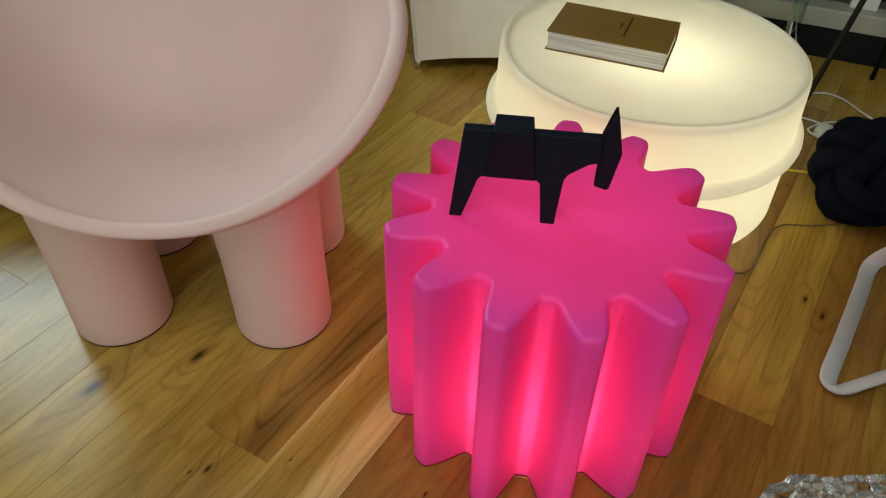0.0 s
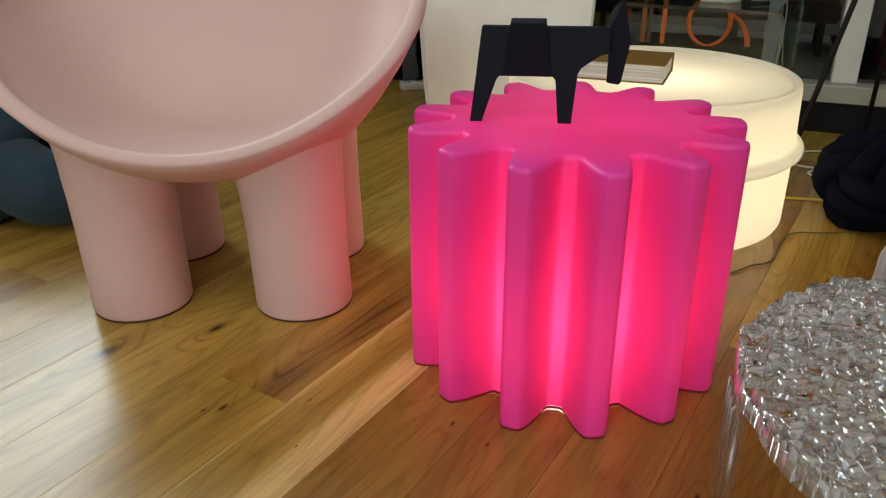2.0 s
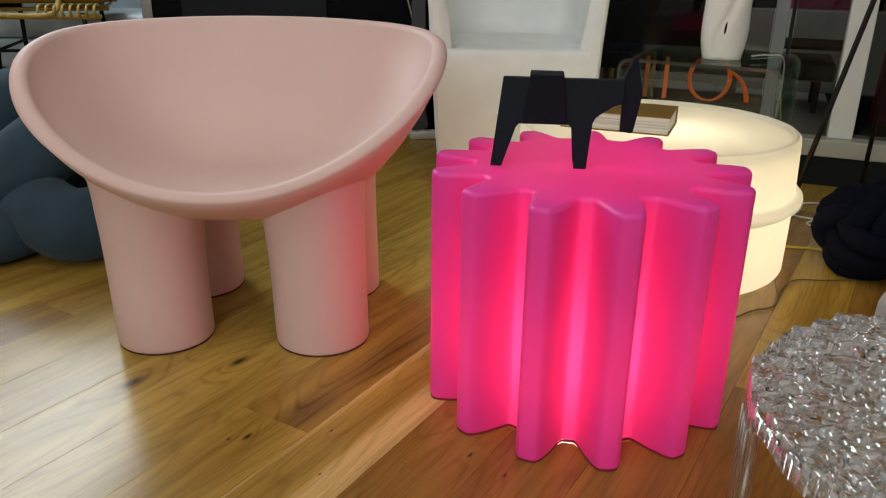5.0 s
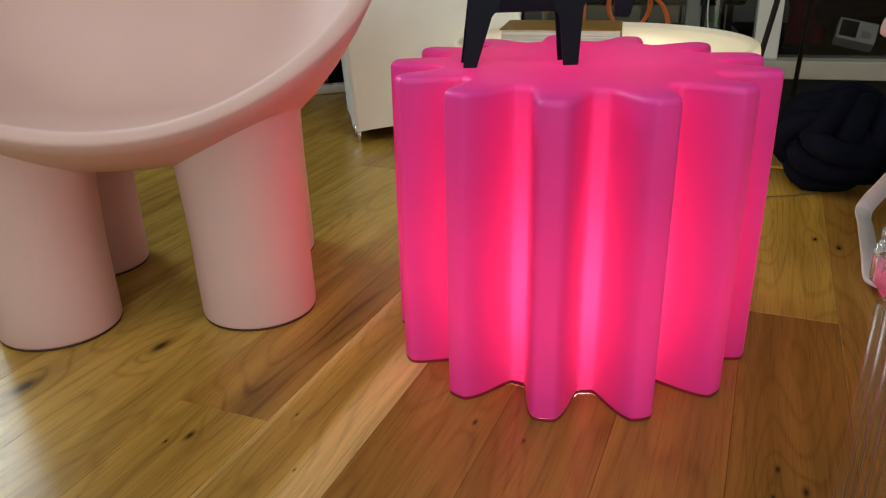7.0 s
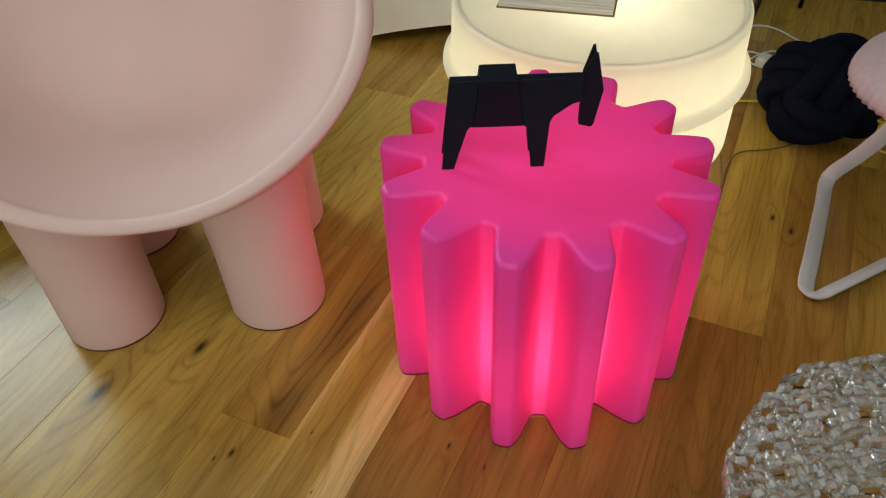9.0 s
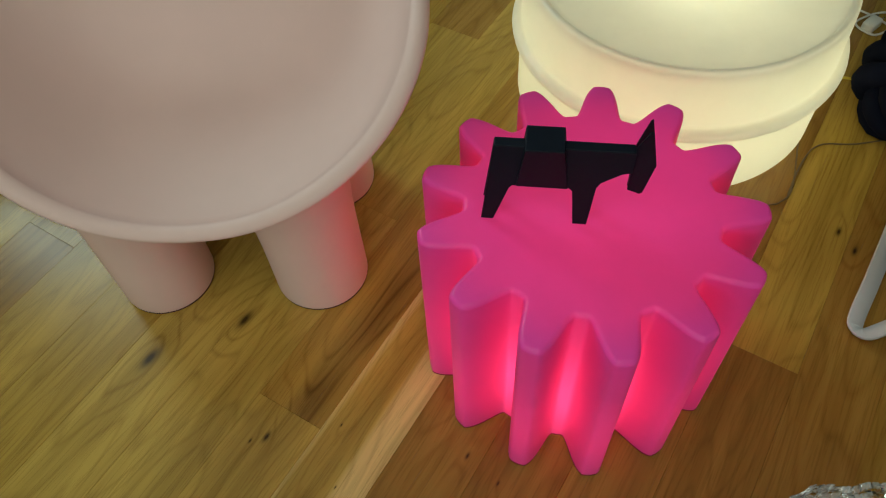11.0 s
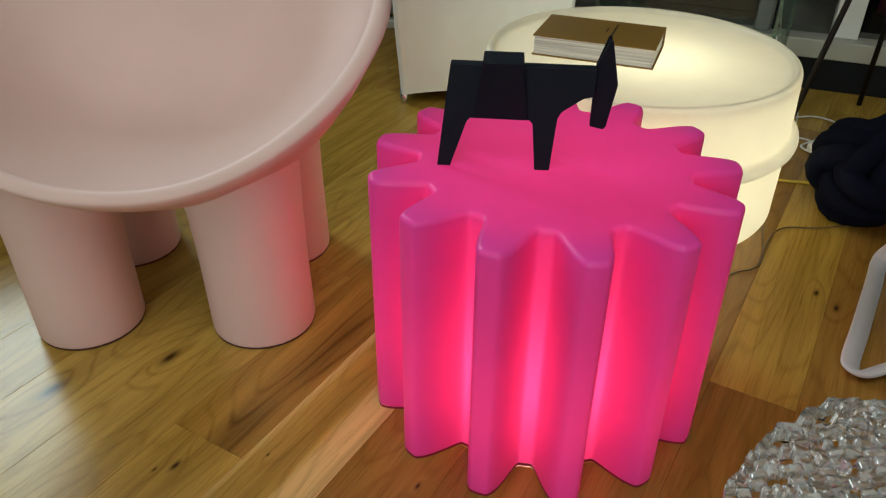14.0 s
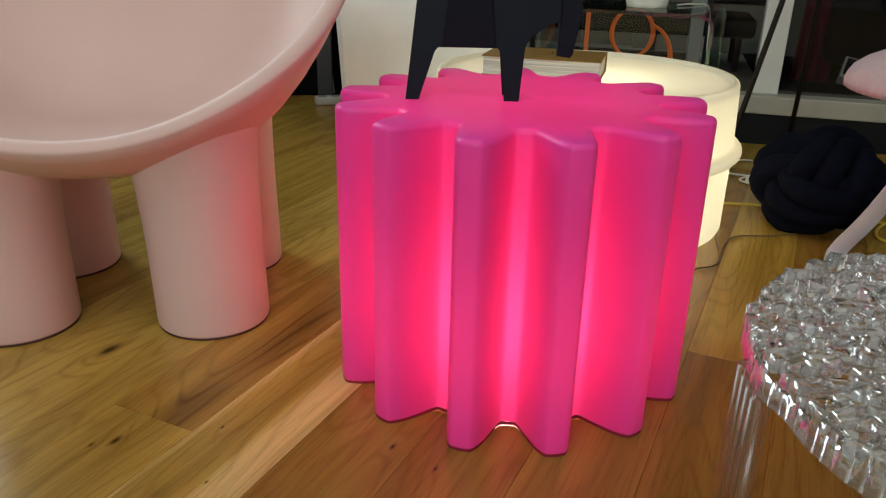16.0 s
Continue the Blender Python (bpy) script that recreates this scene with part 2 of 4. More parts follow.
SLATE.node_tree.nodes["Principled BSDF"].inputs["Sheen Weight"].default_value = 0.10
ACRYLIC_BED = glass_material("clear_acrylic_slab", (0.95, 0.96, 0.97), 0.0, 1.40)


def thin_clear(name, tint, gloss_rough, gain=1.0, base=0.04):
    """A thin clear sheet: light goes straight through, the surface mirrors more at a grazing look."""
    m, nt, b = material(name)
    tr, gl, mx, lw = (node(nt, "ShaderNode" + k) for k in ("BsdfTransparent", "BsdfGlossy", "MixShader", "LayerWeight"))
    tr.inputs["Color"].default_value = (*tint, 1)
    gl.inputs["Roughness"].default_value = gloss_rough
    lw.inputs["Blend"].default_value = 0.5
    grazing = maths(nt, "POWER", lw.outputs["Facing"], 4.0)
    nt.links.new(maths(nt, "ADD", maths(nt, "MULTIPLY", grazing, 0.75 * gain), base), mx.inputs[0])
    nt.links.new(tr.outputs[0], mx.inputs[1])
    nt.links.new(gl.outputs[0], mx.inputs[2])
    nt.links.new(mx.outputs[0], nt.nodes["Material Output"].inputs["Surface"])
    return m


# tint darkens the display behind, standing in for its dim light
PANE = thin_clear("dimming_window_glass", (0.56, 0.57, 0.56), 0.0, 0.35, 0.025)
GREEN_EDGE = thin_clear("green_glass_edge", (0.40, 0.62, 0.56), 0.2, 0.9, 0.12)
CLEAR_LEG = thin_clear("clear_fluted_acrylic", (0.98, 0.97, 0.975), 0.28, 0.4, 0.075)
STRAP = plain("light_grey_painted_steel", (0.62, 0.62, 0.65), 0.35, 0, 0.04, 12, 0.05, 600)
CHROME = plain("brushed_steel", (0.6, 0.6, 0.62), 0.25, 1.0, 0.05, 20)
PORCELAIN = plain("white_bisque", (0.82, 0.80, 0.77), 0.5, 0, 0.03, 10)
GOLD_COVER = plain("mustard_book_cloth", (0.215, 0.112, 0.011), 0.6, 0, 0.08, 14, 0.2, 900)
def pages():
    m, nt, b = material("page_block")
    co = node(nt, "ShaderNodeTexCoord").outputs["Object"]
    mp = node(nt, "ShaderNodeMapping")
    mp.inputs["Scale"].default_value = (6, 6, 420)
    nt.links.new(co, mp.inputs["Vector"])
    lines = noise_node(nt, 1.0, 3.0, 0.6, mp.outputs["Vector"])
    nt.links.new(ramp(nt, lines, [(0.35, (0.36, 0.36, 0.35)), (0.6, (0.66, 0.65, 0.62))]), b.inputs["Base Color"])
    b.inputs["Roughness"].default_value = 0.8
    return m


PAPER = pages()
PLASTER = plain("white_wall_paint", (0.78, 0.77, 0.75), 0.8, 0, 0.03, 3, 0.1, 300)
DARK_PAINT = plain("black_wall_paint", (0.004, 0.004, 0.005), 0.7, 0, 0.15, 4, 0.1, 300, spec=0.08)
LEDGE_PAINT = plain("white_gloss_paint", (0.72, 0.71, 0.68), 0.35, 0, 0.05, 6)
SILL_PAINT = plain("worn_stone_sill", (0.40, 0.385, 0.33), 0.5, 0, 0.10, 7, 0.2, 200)
DECK_PAINT = plain("black_display_carpet", (0.02, 0.019, 0.018), 0.9, 0, 0.2, 20, 0.3, 500, spec=0.1)
PLINTH_PAINT = plain("dark_grey_plinth_paint", (0.011, 0.013, 0.015), 0.5, 0, 0.12, 6, spec=0.16)
POST_GREY = plain("anodised_aluminium", (0.20, 0.21, 0.215), 0.55, 0.3, 0.06, 12)
COLUMN_PAINT = plain("dark_grey_column_paint", (0.06, 0.062, 0.068), 0.6, 0, 0.1, 6)
PALE_WRAP = plain("pale_blue_grey_wrap", (0.46, 0.53, 0.57), 0.35, 0, 0.15, 9, 0.5, 40)
ORANGE = plain("orange_vinyl", (0.75, 0.16, 0.03), 0.5, 0, 0.03)
RED_PANEL = plain("crimson_panel", (0.28, 0.01, 0.06), 0.6, 0, 0.1)
BROWN_PANEL = plain("dark_walnut_panel", (0.05, 0.025, 0.016), 0.5, 0, 0.2, 8)
GREY_PANEL = plain("warm_grey_panel", (0.46, 0.43, 0.38), 0.7, 0, 0.06)
RATTAN = plain("yellow_rattan", (0.42, 0.28, 0.07), 0.5, 0, 0.18, 40, 0.3, 300)
WHITE_CORD = plain("white_flex", (0.70, 0.68, 0.64), 0.5, 0, 0.05)
YELLOW_CORD = plain("yellow_flex", (0.70, 0.50, 0.05), 0.5, 0, 0.05)
BROWN_CORD = plain("brown_flex", (0.014, 0.010, 0.008), 0.6, 0, 0.1, spec=0.15)
BRUSHED = plain("dull_brushed_edge", (0.27, 0.29, 0.33), 0.42, 1.0, 0.08, 25)
SHEET_GLASS = thin_clear("clear_sheet_glass", (0.82, 0.91, 0.885), 0.0, 0.6, 0.05)
CONTACT_CRIMSON = plain("contact_shadow_crimson", (0.26, 0.008, 0.04), 0.6, 0, 0.05)
CONTACT_BROWN = plain("contact_shadow_brown", (0.075, 0.024, 0.020), 0.7, 0, 0.1)
PINK_WEAVE = plain("pale_pink_mesh_cloth", (0.55, 0.40, 0.41), 0.7, 0, 0.06, 60, 0.6, 500)

# ---- building helpers ----


def thing(name, at=(0, 0, 0), turn=0.0, label="", category="", group="", kind=""):
    ob = new(name)
    ob.matrix_basis = pose(*at, 0, 0, turn)
    ob.empty_display_size = 0.05
    return tagged(ob, label, category, group, kind)


def part(name, bm, mat, parent=None, label="", smooth=True, recalc=True):
    me = bpy.data.meshes.new(name)
    if recalc:
        bmesh.ops.recalc_face_normals(bm, faces=bm.faces)
    bm.to_mesh(me)
    bm.free()
    me.materials.append(mat)
    if smooth:
        me.polygons.foreach_set("use_smooth", [True] * len(me.polygons))
    ob = new(name, me)
    if parent is not None:
        ob.parent = parent
    if label:
        ob["label"] = label
    return ob


def box(sx, sy, sz, at=(0, 0, 0), bevel=0.0, segs=2, turn=None):
    bm = bmesh.new()
    bmesh.ops.create_cube(bm, size=1)
    bmesh.ops.scale(bm, vec=(sx, sy, sz), verts=bm.verts)
    if bevel:
        bmesh.ops.bevel(bm, geom=list(bm.edges), offset=bevel, segments=segs, profile=0.5, affect="EDGES")
    if turn is not None:
        bmesh.ops.transform(bm, matrix=turn, verts=bm.verts)
    bmesh.ops.translate(bm, vec=at, verts=bm.verts)
    return bm


def spline(pts, steps=8, closed=False):
    """A smooth line through the points."""
    p = [Vector(q) for q in pts]
    n = len(p)
    out = []
    for i in range(n if closed else n - 1):
        a, b, c, d = (p[(i - 1) % n] if closed or i else p[0], p[i], p[(i + 1) % n], p[(i + 2) % n] if closed or i + 2 < n else p[-1])
        for k in range(steps):
            t = k / steps
            out.append(0.5 * ((2 * b) + (c - a) * t + (2 * a - 5 * b + 4 * c - d) * t * t + (3 * b - a - 3 * c + d) * t ** 3))
    if not closed:
        out.append(p[-1])
    return out


def tube(line, radius, sides=10, closed=False, into=None, squash=None):
    """A round bar along a line; radius may be a number or a function of 0..1."""
    bm = into if into is not None else bmesh.new()
    n = len(line)
    rings, up = [], None
    for i, p in enumerate(line):
        a, b = (line[(i - 1) % n], line[(i + 1) % n]) if closed else (line[max(i - 1, 0)], line[min(i + 1, n - 1)])
        t = (b - a).normalized()
        if up is None:
            up = t.orthogonal().normalized()
        up = (up - t * up.dot(t)).normalized()
        side = t.cross(up)
        r = radius(i / max(n - 1, 1)) if callable(radius) else radius
        rings.append([bm.verts.new(p + (up * math.cos(k * 2 * math.pi / sides) + side * math.sin(k * 2 * math.pi / sides)) * r) for k in range(sides)])
    for i in range(n if closed else n - 1):
        r0, r1 = rings[i], rings[(i + 1) % n]
        off = 0
        if closed and i == n - 1:
            off = min(range(sides), key=lambda o: (r0[0].co - r1[o].co).length)
        for k in range(sides):
            bm.faces.new((r0[k], r0[(k + 1) % sides], r1[(k + 1 + off) % sides], r1[(k + off) % sides]))
    if not closed:
        bm.faces.new(rings[0])
        bm.faces.new(rings[-1])
    return bm


def lathe(profile, sides=64, at=(0, 0, 0), closed=False):
    bm = bmesh.new()
    rings = []
    for r, z in profile:
        rings.append([bm.verts.new((at[0] + r * math.cos(2 * math.pi * k / sides), at[1] + r * math.sin(2 * math.pi * k / sides), at[2] + z)) for k in range(sides)] if r > 1e-5 else [bm.verts.new((at[0], at[1], at[2] + z))])
    for a, b in zip(rings, rings[1:]):
        for k in range(sides):
            j = (k + 1) % sides
            if len(a) == 1 and len(b) > 1:
                bm.faces.new((a[0], b[j], b[k]))
            elif len(b) == 1 and len(a) > 1:
                bm.faces.new((a[k], a[j], b[0]))
            elif len(a) > 1:
                bm.faces.new((a[k], a[j], b[j], b[k]))
    return bm


def prism(outline, z0, z1, bevel=0.0):
    """An upright slab with the given outline."""
    bm = bmesh.new()
    lo = [bm.verts.new((x, y, z0)) for x, y in outline]
    hi = [bm.verts.new((x, y, z1)) for x, y in outline]
    n = len(lo)
    bm.faces.new(lo[::-1])
    bm.faces.new(hi)
    for i in range(n):
        bm.faces.new((lo[i], lo[(i + 1) % n], hi[(i + 1) % n], hi[i]))
    if bevel:
        bmesh.ops.bevel(bm, geom=list(bm.edges), offset=bevel, segments=2, profile=0.5, affect="EDGES")
    return bm


# ---- the room ----
X0, X1, Y0, Y1, H = -5.0, 4.2, -4.0, 5.5, 3.7


def wall(name, outline_box, at, mat=PLASTER):
    return tagged(part(name, box(*outline_box, at), mat, smooth=False), "plain white painted showroom wall", "wall", "", "structure")


floor = tagged(part("floor", box(X1 - X0 + 0.4, Y1 - Y0 + 0.4, 0.1, ((X0 + X1) / 2, (Y0 + Y1) / 2, -0.075)), PLINTH_PAINT, smooth=False), "oiled oak plank floor with knots", "floor", "", "structure")
tagged(part("ceiling", box(X1 - X0 + 0.4, Y1 - Y0 + 0.4, 0.1, ((X0 + X1) / 2, (Y0 + Y1) / 2, H + 0.05)), PLASTER, smooth=False), "plain white painted ceiling", "ceiling", "", "structure")
wall("wall_west", (0.15, Y1 - Y0, H), (X0 - 0.075, (Y0 + Y1) / 2, H / 2))
wall("wall_east", (0.15, Y1 - Y0, H), (X1 + 0.075, (Y0 + Y1) / 2, H / 2))
wall("wall_north", (X1 - X0 + 0.3, 0.15, H), ((X0 + X1) / 2, Y1 + 0.075, H / 2), mat=DARK_PAINT)
# unseen frame added at the side to hold the daylight_side lamp
for nm, sz, at in (("light_frame_low", (0.12, 2.95, 0.15), (-2.78, 3.875, 1.35)), ("light_frame_top", (0.12, 2.95, 0.42), (-2.78, 3.875, 3.49)), ("light_frame_south", (0.12, 0.15, 1.855), (-2.78, 2.475, 2.3525)), ("light_frame_north", (0.12, 0.15, 1.855), (-2.78, 5.275, 2.3525))):
    wall(nm, sz, at)
# south wall with a shop window
wall("wall_south", (X1 - X0 + 0.3, 0.15, 0.8), ((X0 + X1) / 2, Y0 - 0.075, 0.4))
wall("wall_south_top", (X1 - X0 + 0.3, 0.15, 0.8), ((X0 + X1) / 2, Y0 - 0.075, 3.3))
wall("wall_south_west", (2.0, 0.15, 2.1), (X0 + 0.9, Y0 - 0.075, 1.85))
wall("wall_south_east", (4.2, 0.15, 2.1), (X1 - 2.0, Y0 - 0.075, 1.85))


# ---- the pink chair ----
CX, CY, CA, CB = -0.475, 1.276, 0.426, 0.309
RIM_Z = ((0, 0.341), (11, 0.347), (22, 0.366), (33, 0.402), (44, 0.442), (56, 0.489), (66, 0.525), (76, 0.552), (90, 0.570), (110, 0.584), (131, 0.592), (163, 0.599), (180, 0.600))


def rim_height(deg):
    d = abs((deg + 180) % 360 - 180)
    xs, zs = [a for a, _ in RIM_Z], [z for _, z in RIM_Z]
    return float(np.interp(d, xs, zs))


def smooth_rim(deg):
    return sum(rim_height(deg + o) * w for o, w in ((-9, 0.2), (-4.5, 0.25), (0, 0.3), (4.5, 0.25), (9, 0.2))) / 1.2


def roly_chair():
    ch = thing("armchair", (CX, CY, 0), 0, "blush pink moulded plastic armchair, bowl seat on four fat legs", "chair")
    N, T = 120, 0.034
    bm = bmesh.new()

    def plan(deg, inset):
        p = radians(deg)
        s, c = math.sin(p), math.cos(p)
        r = (abs(s) ** 2.45 + abs(c) ** 2.45) ** (-1 / 2.45)
        return s * r * (CA - inset), -c * r * (CB - inset)

    profile = []                          # (share of the radius, level, inset, lift)
    for k in range(13):                   # inside, from the middle outwards
        s = k / 12
        profile.append(("in", s))
    for k in range(1, 10):                # round lip
        profile.append(("lip", math.pi * k / 10))
    for k in range(13):                   # outside, from the lip to the middle
        profile.append(("out", 1 - k / 12))
    rings = []
    for kind, s in profile:
        ring = []
        for j in range(N):
            deg = 360 * j / N
            zr = smooth_rim(deg)
            if kind == "in":
                x, y = plan(deg, T)
                g = s ** 2.7
                x, y, z = x * s, y * s, 0.318 + (zr - 0.318) * g
            elif kind == "lip":
                x, y = plan(deg, T / 2 + T / 2 * math.cos(s))
                z = zr + 0.5 * T * math.sin(s)
            else:
                x, y = plan(deg, 0.0)
                g = s ** 3.0
                x, y, z = x * s, y * s, 0.252 + (zr - 0.252) * g
            ring.append((x, y, z))
        rings.append(ring)
    vs = []
    for i, ring in enumerate(rings):
        if i in (0, len(rings) - 1):
            vs.append([bm.verts.new(ring[0])])
        else:
            vs.append([bm.verts.new(p) for p in ring])
    for a, b in zip(vs, vs[1:]):
        for k in range(N):
            j = (k + 1) % N
            if len(a) == 1:
                bm.faces.new((a[0], b[k], b[j]))
            elif len(b) == 1:
                bm.faces.new((a[k], b[0], a[j]))
            else:
                bm.faces.new((a[k], b[k], b[j], a[j]))
    part("seat_bowl", bm, PINK_CHAIR, ch)
    for lx, ly in ((-0.160, -0.141), (0.170, -0.141), (-0.160, 0.126), (0.172, 0.122)):
        bm = bmesh.new()
        K = 60
        levels = ((0.0034, 0.0942), (0.0042, 0.0955), (0.006, 0.0964), (0.009, 0.0968), (0.25, 0.0968), (0.5, 0.0970), (0.68, 0.0982), (0.78, 0.1000), (0.86, 0.1006), (0.92, 0.1018), (0.96, 0.1036), (1.0, 0.108))
        rings = []
        for f, rad in levels:
            ring = []
            for k in range(K):
                a = 2 * math.pi * k / K
                ux, uy = math.cos(a), math.sin(a)
                ex, ey = lx - 0.006 + rad * ux, ly + rad * uy
                d = math.degrees(math.atan2(ex / CA, -ey / CB))
                fx, fy = plan(d, 0.0)
                share = min(math.hypot(ex, ey) / math.hypot(fx, fy), 1.0)
                top = 0.252 + (smooth_rim(d) - 0.252) * share ** 3 + 0.008
                z = f * top if f > 0.01 else f
                ring.append(bm.verts.new((lx - 0.006 * z / 0.28 + rad * ux, ly + rad * uy, z)))
            rings.append(ring)
        for p, q in zip(rings, rings[1:]):
            for k in range(K):
                bm.faces.new((p[k], p[(k + 1) % K], q[(k + 1) % K], q[k]))
        bm.faces.new(rings[0][::-1])
        leg = part("leg", bm, PINK_CHAIR, ch)
        # dark disc added under the leg to draw its contact shadow
        part("contact_disc", lathe([(0, 0), (0.0954, 0), (0.0958, 0.0015), (0.0954, 0.0033), (0, 0.0033)], 48, (lx, ly, 0)), CONTACT_BROWN, leg, "thin dark brown disc in place of contact shadow")
    return ch


roly_chair()


# ---- the gear stool ----
def gear_stool():
    g = thing("gear_stool", (GX, GY, 0), 0, "hot pink translucent plastic gear-shaped stool, lit from inside", "stool")
    TEETH, TIP, ROOT, PER = 13, 0.273, 0.202, 40

    def radius(a):                        # a: -0.5..0.5 across one tooth
        d = abs(a) * 360 / TEETH
        s = min(max((d - 2.6) / (11.6 - 2.6), 0), 1)
        s = 0.5 - 0.5 * math.cos(math.pi * s)
        return TIP - (TIP - ROOT) * s - 0.003 * (min(d, 4) / 4) ** 2

    pts = []
    for i in range(TEETH * PER):
        a = (i % PER) / PER - 0.5
        ang = radians(-3.7 + (i // PER + a) * 360 / TEETH)
        pts.append((radius(a) * math.cos(ang), radius(a) * math.sin(ang)))
    P = np.array(pts)
    tan = np.roll(P, -1, 0) - np.roll(P, 1, 0)
    tan /= np.linalg.norm(tan, axis=1)[:, None]
    nor = np.stack([tan[:, 1], -tan[:, 0]], 1)
    lev = []
    R = 0.009
    rr = np.hypot(P[:, 0], P[:, 1])
    lift = 0.0016 * ((TIP - rr) / (TIP - ROOT)) ** 5
    # dark strip added round the foot to draw its contact shadow
    foot = bmesh.new()
    rings = [[foot.verts.new((*(P[i] - nor[i] * 0.0006), float(z[i]))) for i in range(len(P))] for z in (lift - 0.0009, lift + 0.0044)]
    for k in range(len(P)):
        j = (k + 1) % len(P)
        foot.faces.new((rings[0][k], rings[0][j], rings[1][j], rings[1][k]))
    part("contact_strip", foot, CONTACT_CRIMSON, g, "dark crimson strip in place of contact shadow", recalc=False)
    lev.append((0.003, lift + 0.0045))
    lev.append((0.0005, lift + 0.0048))
    lev.append((0.0, lift + 0.0075))
    for k in range(1, 9):
        lev.append((0.0, lift * (1 - k / 8) + 0.008 + (GH - R - 0.008) * k / 8))
    for k in range(1, 6):
        q = math.pi / 2 * k / 5
        lev.append((R * (1 - math.cos(q)), np.full(len(P), GH - R + R * math.sin(q))))
    lev.append((0.02, np.full(len(P), GH)))
    bm = bmesh.new()
    vs = []
    for off, z in lev:
        Q = P - nor * off
        if off > R:                       # run the flat top inwards without crossing itself
            Q = P * ((ROOT - 0.03) / rr)[:, None]
        vs.append([bm.verts.new((Q[i, 0], Q[i, 1], float(z[i]))) for i in range(len(P))])
    n = len(P)
    for a, b in zip(vs, vs[1:]):
        for k in range(n):
            bm.faces.new((a[k], a[(k + 1) % n], b[(k + 1) % n], b[k]))
    mid = bm.verts.new((0, 0, GH))
    for k in range(n):
        bm.faces.new((vs[-1][k], vs[-1][(k + 1) % n], mid))
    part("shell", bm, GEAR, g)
    lamp = part("lamp_holder", lathe([(0.0, 0.0), (0.05, 0.0), (0.05, 0.012), (0.02, 0.02), (0.02, 0.055), (0.0, 0.055)], 32), PORCELAIN, g, "white lamp holder inside")
    return g


gear_stool()


# ---- the drum table ----
def drum_table():
    d = thing("drum_table", (DX, DY, 0), 0, "cream translucent plastic drum table with a ring, lit from inside", "coffee table")
    prof = [(0.350, 0.0), (0.356, 0.003), (0.3585, 0.009), (0.3590, 0.168), (0.3600, 0.173), (0.364, 0.175), (0.373, 0.178), (0.3785, 0.184), (0.380, 0.191), (0.3785, 0.198), (0.373, 0.204),
            (0.365, 0.207), (0.360, 0.210), (0.3585, 0.216), (0.3545, 0.330), (0.3535, 0.340), (0.3510, 0.3462), (0.3475, 0.3494), (0.3435, 0.3500), (0.3400, 0.3486), (0.3382, 0.3455), (0.3370, 0.3425), (0.3345, 0.3395), (0.3300, 0.3380), (0.3200, 0.3376), (0.29, 0.3375), (0.15, 0.3375), (0.0, 0.3375)]
    part("shell", lathe(prof, 128), DRUM, d)
    part("lamp_holder", lathe([(0.0, 0.0), (0.05, 0.0), (0.05, 0.012), (0.02, 0.02), (0.02, 0.08), (0.0, 0.08)], 32), PORCELAIN, d, "white lamp holder inside")
    return d


drum_table()


# ---- the black figure on the gear ----
def animal_figure():
    a = thing("animal_figure", (0.0235, 0.936, GH), -6.9, "black folded sheet metal four-legged animal with a saddle", "figurine")
    TOP = 0.143
    side = [(0, 0), (0.0187, 0), (0.0395, 0.066), (0.0445, 0.072), (0.127, 0.0725), (0.1325, 0.067), (0.1388, 0), (0.1597, 0), (0.165, 0.076), (0.1705, 0.086), (0.198, 0.105), (0.212, 0.1075), (0.2125, TOP), (0.0155, TOP)]

    def sheet(points, foot, top, thick=0.0035):
        bm = prism(points, 0, thick, 0.0006)
        for v in bm.verts:
            x, z, d = v.co
            v.co = (x, foot + (top - foot) * z / TOP + d, z)
        return bm

    part("front_side", sheet(side, 0.0, 0.0165), BLACK_STEEL, a, smooth=False)
    part("back_side", sheet(side, 0.044, 0.0295), BLACK_STEEL, a, smooth=False)
    part("ridge", box(0.1965, 0.0170, 0.004, (0.114, 0.0248, TOP + 0.0005), 0.0016, 2), BLACK_STEEL, a, smooth=False)
    bm = bmesh.new()
    lo = [(0.050, 0.0062, 0.0718), (0.125, 0.0062, 0.0718), (0.125, 0.0440, 0.0718), (0.050, 0.0440, 0.0718)]
    hi = [(0.060, 0.0015, 0.1535), (0.1145, 0.0015, 0.1535), (0.1145, 0.0510, 0.1535), (0.060, 0.0510, 0.1535)]
    L, U = [bm.verts.new(p) for p in lo], [bm.verts.new(p) for p in hi]
    bm.faces.new(L[::-1]), bm.faces.new(U)
    for k in range(4):
        bm.faces.new((L[k], L[(k + 1) % 4], U[(k + 1) % 4], U[k]))
    bmesh.ops.bevel(bm, geom=list(bm.edges), offset=0.0012, segments=2, profile=0.5, affect="EDGES")
    part("saddle", bm, BLACK_STEEL, a, smooth=False)
    face = [(0, 0.061), (0.021, 0.0595), (0.0255, 0.064), (0.0365, 0.126), (0.0215, 0.184), (0.0165, 0.184), (0, 0.148)]
    for start, splay in ((0.0255, -0.26), (0.0285, 0.62)):
        bm = prism(face, 0, 0.0035, 0.0006)
        for v in bm.verts:
            e, z, d = v.co
            v.co = (0.2118 + e * 0.83, start + e * splay + (d if splay > 0 else -d), z)
        part("head_half", bm, BLACK_STEEL, a, smooth=False)
    return a


animal_figure()


